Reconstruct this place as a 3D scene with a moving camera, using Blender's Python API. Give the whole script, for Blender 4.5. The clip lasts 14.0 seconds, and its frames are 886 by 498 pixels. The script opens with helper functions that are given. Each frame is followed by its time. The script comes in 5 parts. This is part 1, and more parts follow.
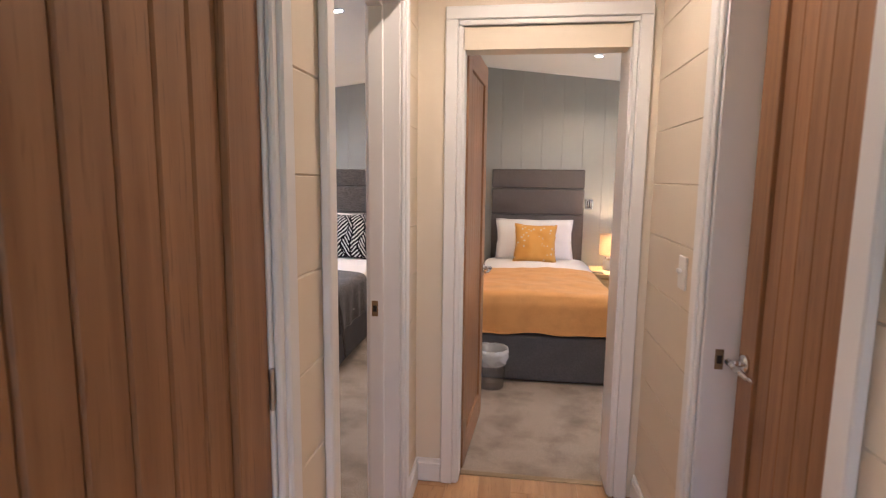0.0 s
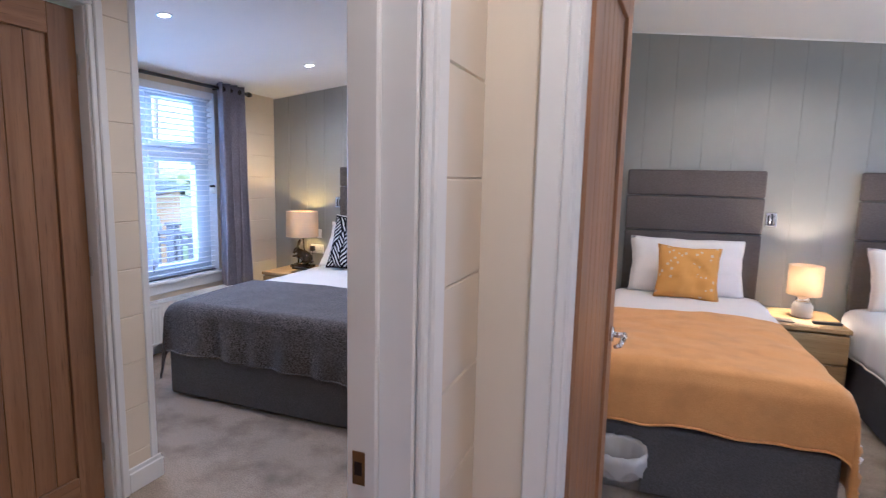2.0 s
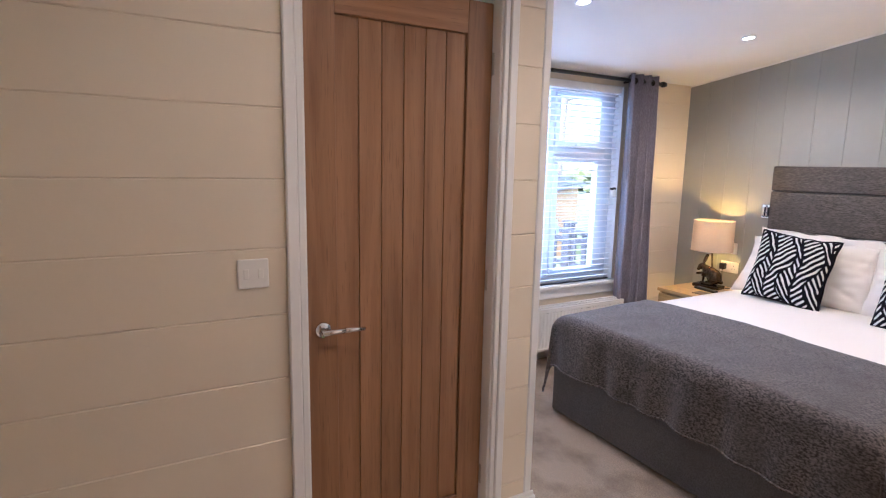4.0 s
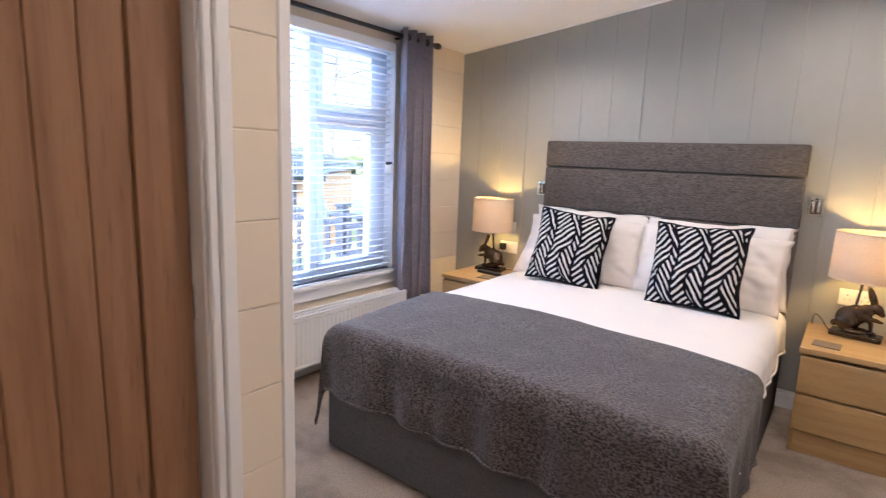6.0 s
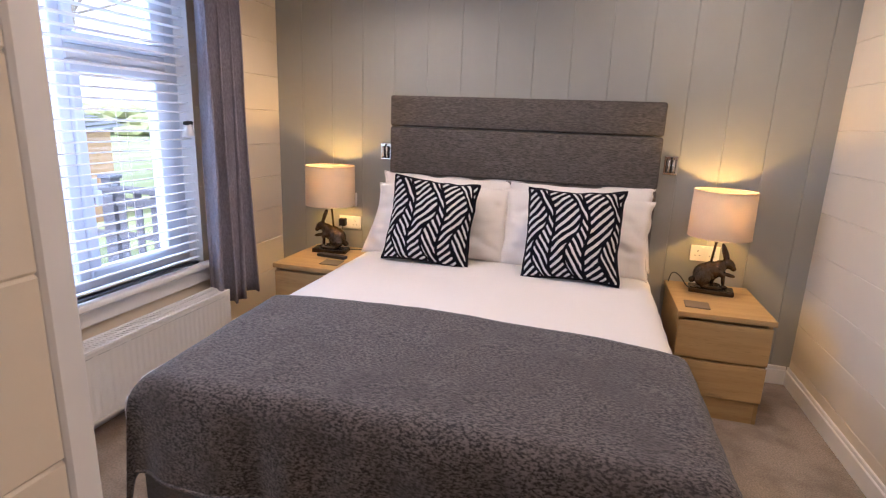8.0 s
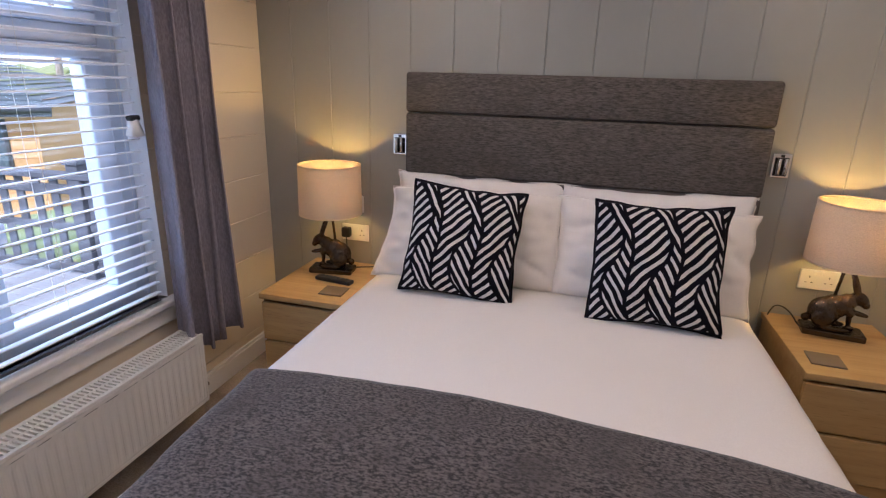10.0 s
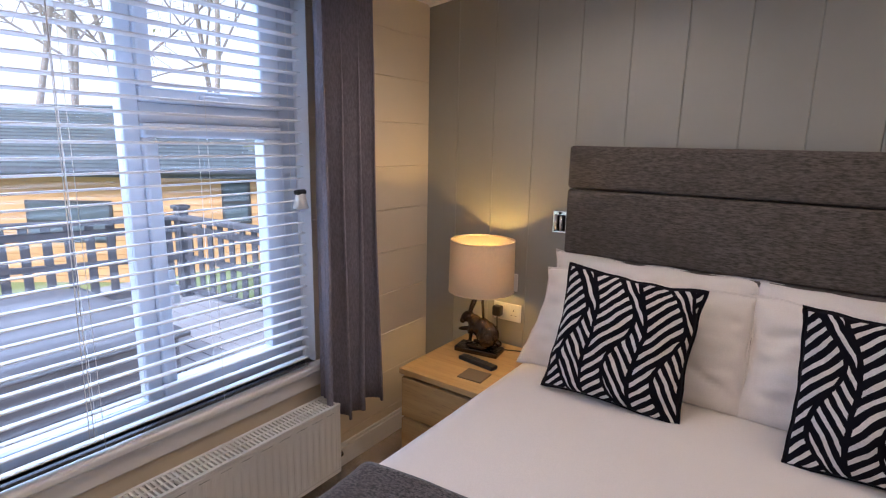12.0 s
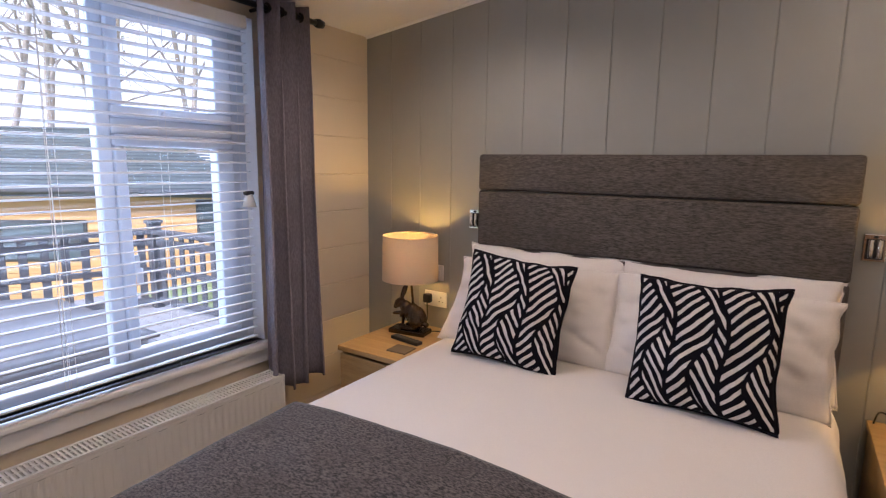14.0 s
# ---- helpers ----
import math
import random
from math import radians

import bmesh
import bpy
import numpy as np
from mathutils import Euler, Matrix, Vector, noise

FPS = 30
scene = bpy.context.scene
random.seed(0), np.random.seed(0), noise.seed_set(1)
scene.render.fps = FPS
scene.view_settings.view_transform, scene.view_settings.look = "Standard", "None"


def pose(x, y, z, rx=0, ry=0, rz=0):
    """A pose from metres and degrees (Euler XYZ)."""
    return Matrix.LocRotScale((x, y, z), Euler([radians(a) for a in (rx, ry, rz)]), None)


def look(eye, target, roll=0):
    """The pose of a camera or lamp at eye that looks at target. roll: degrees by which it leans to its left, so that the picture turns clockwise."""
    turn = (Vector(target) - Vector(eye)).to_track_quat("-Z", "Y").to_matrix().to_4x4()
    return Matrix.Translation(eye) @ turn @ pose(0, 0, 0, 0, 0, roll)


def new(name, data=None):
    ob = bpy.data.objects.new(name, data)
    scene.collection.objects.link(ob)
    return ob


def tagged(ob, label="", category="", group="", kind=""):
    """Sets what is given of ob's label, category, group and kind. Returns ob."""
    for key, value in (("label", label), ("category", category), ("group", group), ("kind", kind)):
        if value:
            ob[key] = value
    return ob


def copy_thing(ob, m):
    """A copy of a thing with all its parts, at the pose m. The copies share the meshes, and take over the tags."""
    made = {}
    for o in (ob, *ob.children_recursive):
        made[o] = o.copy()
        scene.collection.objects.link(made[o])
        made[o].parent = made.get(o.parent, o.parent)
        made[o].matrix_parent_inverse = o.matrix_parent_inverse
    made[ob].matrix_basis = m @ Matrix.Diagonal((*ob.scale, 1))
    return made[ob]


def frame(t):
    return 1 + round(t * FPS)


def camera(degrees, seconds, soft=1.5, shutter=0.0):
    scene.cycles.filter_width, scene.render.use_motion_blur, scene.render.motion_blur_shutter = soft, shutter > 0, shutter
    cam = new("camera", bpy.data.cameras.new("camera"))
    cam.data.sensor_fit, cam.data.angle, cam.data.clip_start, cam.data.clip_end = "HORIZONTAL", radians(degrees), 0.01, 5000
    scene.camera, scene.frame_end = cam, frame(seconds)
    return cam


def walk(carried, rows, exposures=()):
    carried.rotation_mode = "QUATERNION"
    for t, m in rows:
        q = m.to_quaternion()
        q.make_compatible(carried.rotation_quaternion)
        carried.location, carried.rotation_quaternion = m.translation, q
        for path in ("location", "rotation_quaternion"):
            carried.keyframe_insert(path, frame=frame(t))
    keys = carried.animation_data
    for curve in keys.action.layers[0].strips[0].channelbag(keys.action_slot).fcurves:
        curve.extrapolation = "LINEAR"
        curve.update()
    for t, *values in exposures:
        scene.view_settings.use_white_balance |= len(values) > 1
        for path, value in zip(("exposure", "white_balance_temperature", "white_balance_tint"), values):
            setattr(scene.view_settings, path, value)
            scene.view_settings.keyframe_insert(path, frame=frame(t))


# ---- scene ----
cam = camera(79.7, 14.0, soft=1.2, shutter=0.2)
PATH = [
    (0, (0.144, 0.186, 1.374), (-0.118, 2.151, 1.112), 0.7),
    (0.5, (0.148, 0.494, 1.386), (-0.279, 2.431, 1.128), 0.9),
    (1, (0.134, 0.82, 1.379), (-0.369, 2.739, 1.119), 0.8),
    (1.5, (0.102, 1.109, 1.383), (-0.473, 3.006, 1.114), 1.2),
    (2, (0.061, 1.345, 1.377), (-0.645, 3.197, 1.114), 1.3),
    (2.5, (-0.03, 1.506, 1.43), (-1.155, 3.14, 1.161), 1.0),
    (3, (-0.136, 1.587, 1.428), (-1.751, 2.737, 1.164), 0.8),
    (3.2, (-0.19, 1.588, 1.437), (-1.895, 2.598, 1.162), 0.9),
    (5.3, (-0.67, 2.074, 1.356), (-2.413, 3.003, 1.037), 1.2),
    (5.5, (-0.741, 2.108, 1.35), (-2.369, 3.221, 1.02), 1.5),
    (6, (-0.895, 2.232, 1.328), (-2.088, 3.8, 0.985), 2.2),
    (6.5, (-1.083, 2.352, 1.324), (-2.014, 4.083, 0.955), 2.1),
    (7, (-1.255, 2.415, 1.318), (-2.072, 4.197, 0.914), 2.0),
    (7.5, (-1.382, 2.507, 1.350), (-2.024, 4.348, 0.899), 2.0),
    (8, (-1.447, 2.611, 1.325), (-1.951, 4.490, 0.857), 2.2),
    (8.2, (-1.472, 2.659, 1.328), (-1.945, 4.543, 0.846), 2.1),
    (10.3, (-1.788, 3.35, 1.43), (-2.299, 5.184, 0.816), 1.7),
    (10.5, (-1.785, 3.402, 1.431), (-2.449, 5.189, 0.824), 1.6),
    (11, (-1.786, 3.493, 1.461), (-2.8, 5.127, 0.912), 0.7),
    (11.5, (-1.77, 3.493, 1.467), (-2.874, 5.101, 1.026), 0.8),
    (12, (-1.737, 3.499, 1.465), (-2.869, 5.1, 1.071), 1.1),
    (12.5, (-1.674, 3.495, 1.452), (-2.816, 5.095, 1.087), 1.1),
    (13, (-1.598, 3.469, 1.446), (-2.724, 5.085, 1.096), 1.2),
    (13.5, (-1.454, 3.385, 1.424), (-2.571, 5.01, 1.091), 1.0),
    (14, (-1.29, 3.303, 1.41), (-2.375, 4.954, 1.095), 0.8),
]
EXPOSURES = [(0.0, 1.05, 5250, 18), (0.5, 1.3, 4700, 15), (1.0, 1.2, 4450, 14), (1.5, 0.9, 4300, 16), (2.0, 0.85, 4450, 16), (2.5, 0.88, 4750, 16), (3.0, 1.05, 4850, 17), (5.5, 1.15, 5150, 19), (6.0, 1.15, 5050, 17), (6.5, 1.1, 5200, 20), (7.5, 1.05, 5350, 23), (8.2, 0.62, 5430, 23), (10.5, 0.1, 5300, 20), (11.0, 0.0, 5400, 20), (11.5, 0.02, 5400, 20), (13.0, 0.05, 5500, 21), (14.0, 0.15, 5650, 22)]
walk(cam, [(t, look(eye, target, roll)) for t, eye, target, roll in PATH], EXPOSURES)
SKY, SUN, WINDOW, WINDOW_2, HALL_FILL = 0.15, 5.0, 100.0, 8.0, 1.3
LAMPS, SPOTS, SPOTS_TWIN, SPOTS_HALL = 6.2, 21.0, 27.0, 25.0

# ---- world, sun, large lights ----
world = bpy.data.worlds.new("world")
scene.world = world
world.use_nodes = True
wn, wl = world.node_tree.nodes, world.node_tree.links
sky = wn.new("ShaderNodeTexSky")
sky.sky_type, sky.sun_disc = "NISHITA", False
sky.sun_elevation, sky.sun_rotation = radians(39.5), radians(177.7)
sky.air_density, sky.dust_density = 1.0, 2.0
cloud, blend = wn.new("ShaderNodeTexNoise"), wn.new("ShaderNodeMix")
cloud.inputs["Scale"].default_value, cloud.inputs["Detail"].default_value = 2.5, 6.0
wl.new(wn.new("ShaderNodeTexCoord").outputs["Generated"], cloud.inputs[0])
cover_range = wn.new("ShaderNodeMapRange")
cover_range.inputs[1].default_value, cover_range.inputs[2].default_value, cover_range.inputs[3].default_value = 0.25, 0.6, 0.55
wl.new(cloud.outputs[0], cover_range.inputs[0])
blend.data_type = "RGBA"
wl.new(cover_range.outputs[0], blend.inputs[0])
wl.new(sky.outputs[0], blend.inputs[6])
blend.inputs[7].default_value = (11.0, 11.4, 12.2, 1)
wl.new(blend.outputs[2], wn["Background"].inputs[0])
wn["Background"].inputs[1].default_value = SKY


def lamp(name, kind, power, colour, m, **more):
    data = bpy.data.lights.new(name, kind)
    data.energy, data.color = power, colour
    if kind == "AREA":
        data.shape, data.size, data.size_y = "RECTANGLE", more["size"], more["size_y"]
    elif kind == "SUN":
        data.angle = more["angle"]
    else:
        data.shadow_soft_size = more.get("radius", 0.03)
    if kind == "SPOT":
        data.spot_size, data.spot_blend = more["cone"], 0.6
    ob = new(name, data)
    ob.matrix_world = m
    return ob


lamp("sun", "SUN", SUN, (1.0, 0.94, 0.85), look((0, 0, 0), (-0.03, 0.75, -0.62)), angle=radians(8))
lamp("window_skylight", "AREA", WINDOW, (0.52, 0.73, 1.0), look((-4.5, 4.12, 2.0), (-1.6, 4.12, 0.8)), size=3.2, size_y=1.6)
lamp("window_skylight", "AREA", WINDOW_2, (0.80, 0.90, 1.0), look((2.80, 4.25, 1.60), (0.5, 4.25, 1.2)), size=1.2, size_y=1.0)

# Added fill lamp, out of view: bluish daylight along the hallway from the south.
lamp("hall_daylight_fill", "AREA", HALL_FILL, (0.72, 0.84, 1.0), look((0.22, -1.27, 1.15), (0.22, 0.5, 1.0)), size=0.62, size_y=1.5)

# ---- materials ----
MATS = {}


def tree(name):
    m = bpy.data.materials.new(name)
    m.use_nodes = True
    nodes, links = m.node_tree.nodes, m.node_tree.links
    return m, nodes, links, nodes["Principled BSDF"]


def mixed(nodes, links, fac, a, b):
    mix = nodes.new("ShaderNodeMix")
    mix.data_type = "RGBA"
    links.new(fac, mix.inputs[0])
    for slot, v in ((6, a), (7, b)):
        if isinstance(v, tuple):
            mix.inputs[slot].default_value = (*v, 1)
        else:
            links.new(v, mix.inputs[slot])
    return mix.outputs[2]


def noise_node(nodes, links, scale, stretch=(1, 1, 1), detail=4.0, coords="Object", rough=0.55):
    tc, mp, nz = nodes.new("ShaderNodeTexCoord"), nodes.new("ShaderNodeMapping"), nodes.new("ShaderNodeTexNoise")
    mp.inputs["Scale"].default_value = stretch
    nz.inputs["Scale"].default_value, nz.inputs["Detail"].default_value, nz.inputs["Roughness"].default_value = scale, detail, rough
    links.new(tc.outputs[coords], mp.inputs[0])
    links.new(mp.outputs[0], nz.inputs[0])
    return nz.outputs[0]


def ramp(nodes, links, fac, lo, hi):
    r = nodes.new("ShaderNodeMapRange")
    r.inputs[1].default_value, r.inputs[2].default_value = lo, hi
    links.new(fac, r.inputs[0])
    return r.outputs[0]


def bump(nodes, links, bsdf, height, strength, distance=0.002):
    b = nodes.new("ShaderNodeBump")
    b.inputs["Strength"].default_value, b.inputs["Distance"].default_value = strength, distance
    links.new(height, b.inputs["Height"])
    links.new(b.outputs[0], bsdf.inputs["Normal"])


def paint(name, colour, rough=0.5, vary=0.06, grain=60.0, dent=0.12):
    """Painted or plastic surface: slight patches and a fine roller texture."""
    m, n, l, b = tree(name)
    dark = tuple(c * (1 - vary * 2) for c in colour)
    big = noise_node(n, l, 2.3)
    l.new(mixed(n, l, ramp(n, l, big, 0.3, 0.75), colour, dark), b.inputs["Base Color"])
    fine = noise_node(n, l, grain)
    b.inputs["Roughness"].default_value = rough
    bump(n, l, b, fine, dent, 0.001)
    MATS[name] = m
    return m


def fabric(name, colour, second, scale, rough=0.95, dent=0.5, stretch=(1, 1, 1), sheen=0.2, patch=3.0, patch_mix=0.25, contrast=0.12, detail=3.0):
    """Cloth: two thread colours in a fine weave, and broad brushed patches."""
    m, n, l, b = tree(name)
    fine = noise_node(n, l, scale, stretch, detail)
    col = mixed(n, l, ramp(n, l, fine, 0.5 - contrast, 0.5 + contrast), colour, second)
    big = noise_node(n, l, patch)
    shade = tuple((a + c) / 2 * (1 - patch_mix) for a, c in zip(colour, second))
    l.new(mixed(n, l, ramp(n, l, big, 0.45, 0.8), col, shade), b.inputs["Base Color"])
    b.inputs["Roughness"].default_value = rough
    b.inputs["Sheen Weight"].default_value = sheen
    b.inputs["Specular IOR Level"].default_value = 0.12
    bump(n, l, b, fine, dent, 0.003)
    MATS[name] = m
    return m


def timber(name, light, dark, stretch=(28, 28, 1.6), rough=0.42):
    """Varnished wood with grain along the local z axis (or as stretched), tone varied from piece to piece."""
    m, n, l, b = tree(name)
    tc, mp = n.new("ShaderNodeTexCoord"), n.new("ShaderNodeMapping")
    info, off = n.new("ShaderNodeObjectInfo"), n.new("ShaderNodeVectorMath")
    off.operation = "ADD"
    mp.inputs["Scale"].default_value = stretch
    l.new(tc.outputs["Object"], mp.inputs[0])
    l.new(mp.outputs[0], off.inputs[0])
    spread = n.new("ShaderNodeMath")
    spread.operation = "MULTIPLY"
    spread.inputs[1].default_value = 37.0
    l.new(info.outputs["Random"], spread.inputs[0])
    l.new(spread.outputs[0], off.inputs[1])
    nz, fine = n.new("ShaderNodeTexNoise"), n.new("ShaderNodeTexNoise")
    nz.inputs["Scale"].default_value, nz.inputs["Detail"].default_value, nz.inputs["Distortion"].default_value = 1.0, 5.0, 0.6
    fine.inputs["Scale"].default_value, fine.inputs["Detail"].default_value = 7.0, 3.0
    l.new(off.outputs[0], nz.inputs[0])
    l.new(off.outputs[0], fine.inputs[0])
    col = mixed(n, l, ramp(n, l, nz.outputs[0], 0.3, 0.7), dark, light)
    fleck = tuple(c * 0.72 for c in dark)
    col = mixed(n, l, ramp(n, l, fine.outputs[0], 0.58, 0.8), col, fleck)
    hue = n.new("ShaderNodeHueSaturation")
    l.new(col, hue.inputs["Color"])
    tone = n.new("ShaderNodeMapRange")
    tone.inputs[3].default_value, tone.inputs[4].default_value = 0.88, 1.1
    l.new(info.outputs["Random"], tone.inputs[0])
    l.new(tone.outputs[0], hue.inputs["Value"])
    l.new(hue.outputs[0], b.inputs["Base Color"])
    b.inputs["Roughness"].default_value = rough
    bump(n, l, b, fine.outputs[0], 0.08, 0.001)
    MATS[name] = m
    return m


def plain(name, colour, rough=0.4, metal=0.0):
    m, n, l, b = tree(name)
    b.inputs["Base Color"].default_value = (*colour, 1)
    b.inputs["Metallic"].default_value = metal
    fine = noise_node(n, l, 45.0)
    lo = n.new("ShaderNodeMapRange")
    lo.inputs[3].default_value, lo.inputs[4].default_value = max(rough - 0.06, 0.02), rough + 0.08
    l.new(fine, lo.inputs[0])
    l.new(lo.outputs[0], b.inputs["Roughness"])
    MATS[name] = m
    return m


def glow(name, colour, strength):
    m, n, l, b = tree(name)
    b.inputs["Base Color"].default_value = (*colour, 1)
    b.inputs["Emission Color"].default_value = (*colour, 1)
    b.inputs["Emission Strength"].default_value = strength
    MATS[name] = m
    return m


WALL = paint("wall_paint", (0.75, 0.66, 0.525), 0.5, 0.03)
GREY = paint("grey_wall_paint", (0.318, 0.315, 0.287), 0.5, 0.05)
CEIL = paint("ceiling_paint", (0.82, 0.81, 0.80), 0.8, 0.02, 30.0)
TRIM = paint("gloss_trim_paint", (0.81, 0.80, 0.79), 0.35, 0.03)
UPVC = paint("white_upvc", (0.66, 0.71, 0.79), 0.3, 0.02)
SLAT = paint("blind_slat_paint", (0.86, 0.87, 0.88), 0.4, 0.02)
ENAMEL = paint("radiator_enamel", (0.80, 0.78, 0.74), 0.35, 0.02)
OAK = timber("oak_veneer", (0.345, 0.180, 0.082), (0.225, 0.108, 0.047))
OAK_X = timber("oak_veneer_cross", (0.345, 0.180, 0.082), (0.225, 0.108, 0.047), (1.6, 28, 28))
BLOND = timber("blond_oak_foil", (0.48, 0.325, 0.138), (0.38, 0.24, 0.092), (2.2, 30, 30), 0.45)
LAMINATE = timber("oak_laminate", (0.50, 0.29, 0.13), (0.36, 0.19, 0.08), (20, 1.8, 20), 0.4)
CARPET = fabric("carpet_pile", (0.30, 0.242, 0.188), (0.42, 0.347, 0.278), 150.0, 1.0, 1.0, sheen=0.0, patch=4.5, patch_mix=0.55)
HEADB = fabric("headboard_weave", (0.058, 0.050, 0.045), (0.145, 0.127, 0.112), 240.0, 0.9, 0.4, (0.2, 1, 1.0), 0.0, contrast=0.17)
HEADV = fabric("headboard_velour", (0.10, 0.085, 0.078), (0.125, 0.108, 0.10), 120.0, 0.9, 0.3, sheen=0.08)
DIVAN = fabric("divan_fabric", (0.085, 0.083, 0.088), (0.125, 0.12, 0.125), 200.0, 0.9, 0.4, sheen=0.0)
THROW = fabric("charcoal_fleece", (0.027, 0.024, 0.025), (0.145, 0.125, 0.117), 175.0, 1.0, 1.0, (0.55, 1, 1), sheen=0.2, patch=6.0, patch_mix=0.25, contrast=0.10, detail=8.0)
MUSTARD = fabric("mustard_fleece", (0.60, 0.30, 0.092), (0.68, 0.36, 0.125), 280.0, 0.5, 0.2, sheen=0.08, patch=9.0, patch_mix=0.2)
COTTON = fabric("white_cotton", (0.735, 0.69, 0.655), (0.785, 0.74, 0.705), 300.0, 0.9, 0.12, patch=2.0, patch_mix=0.04)
CURTAIN = fabric("curtain_cloth", (0.205, 0.188, 0.222), (0.275, 0.252, 0.292), 180.0, 0.85, 0.3, (1, 1, 0.3), 0.05)
CHROME = plain("chrome", (0.82, 0.82, 0.82), 0.12, 1.0)
STEEL = plain("brushed_steel", (0.55, 0.53, 0.50), 0.3, 1.0)
BRASSY = plain("aged_brass", (0.30, 0.22, 0.13), 0.35, 1.0)
BLACK = plain("black_plastic", (0.012, 0.012, 0.013), 0.35)
BRONZE = plain("bronze_resin", (0.085, 0.066, 0.048), 0.2, 0.9)
nt = BRONZE.node_tree
bump(nt.nodes, nt.links, nt.nodes["Principled BSDF"], noise_node(nt.nodes, nt.links, 70.0, (1, 1, 0.5), 3.0), 0.9, 0.006)
PLATE = plain("white_plastic", (0.80, 0.79, 0.76), 0.3)
SLATE = plain("slate_coaster", (0.13, 0.10, 0.075), 0.6)
CERAMIC = plain("grey_ceramic", (0.45, 0.44, 0.43), 0.3)
DARKGREY = plain("dark_grey_metal", (0.05, 0.05, 0.055), 0.4)
LED = glow("downlight_led", (1.0, 0.86, 0.66), 14.0)
BULB = glow("bulb_glass", (1.0, 0.72, 0.38), 6.0)


def shade_cloth(name, through_light):
    m, n, l, b = tree(name)
    fine = noise_node(n, l, 220.0, (1, 1, 2.5), 2.0)
    col = mixed(n, l, ramp(n, l, fine, 0.35, 0.65), (0.56, 0.455, 0.325), (0.72, 0.60, 0.45))
    l.new(col, b.inputs["Base Color"])
    b.inputs["Roughness"].default_value = 0.9
    t, mix = n.new("ShaderNodeBsdfTranslucent"), n.new("ShaderNodeMixShader")
    l.new(col, t.inputs[0])
    mix.inputs[0].default_value = through_light
    l.new(b.outputs[0], mix.inputs[1])
    l.new(t.outputs[0], mix.inputs[2])
    l.new(mix.outputs[0], n["Material Output"].inputs[0])
    return m


SHADE = shade_cloth("linen_shade", 0.28)
THIN_SHADE = shade_cloth("thin_cotton_shade", 0.65)


def clear(name, colour=(1, 1, 1), gloss=0.06, rough=0.02):
    m, n, l, b = tree(name)
    t, g, mix = n.new("ShaderNodeBsdfTransparent"), n.new("ShaderNodeBsdfGlossy"), n.new("ShaderNodeMixShader")
    t.inputs[0].default_value = (*colour, 1)
    g.inputs["Roughness"].default_value = rough
    mix.inputs[0].default_value = gloss
    l.new(t.outputs[0], mix.inputs[1])
    l.new(g.outputs[0], mix.inputs[2])
    l.new(mix.outputs[0], n["Material Output"].inputs[0])
    return m


GLASS = clear("window_glass")
CLEARBIN = clear("clear_bin_plastic", (0.93, 0.93, 0.94), 0.10, 0.12)
LINER = clear("bin_liner_film", (0.95, 0.95, 0.95), 0.45, 0.9)
film_nodes = LINER.node_tree
white_film = film_nodes.nodes.new("ShaderNodeBsdfDiffuse")
white_film.inputs[0].default_value = (0.8, 0.8, 0.8, 1)
film_nodes.links.new(white_film.outputs[0], film_nodes.nodes["Mix Shader"].inputs[2])


def math_node(n, l, op, a, b=None):
    k = n.new("ShaderNodeMath")
    k.operation = op
    for i, v in enumerate((a, b)):
        if v is None:
            continue
        if isinstance(v, (int, float)):
            k.inputs[i].default_value = v
        else:
            l.new(v, k.inputs[i])
    return k.outputs[0]


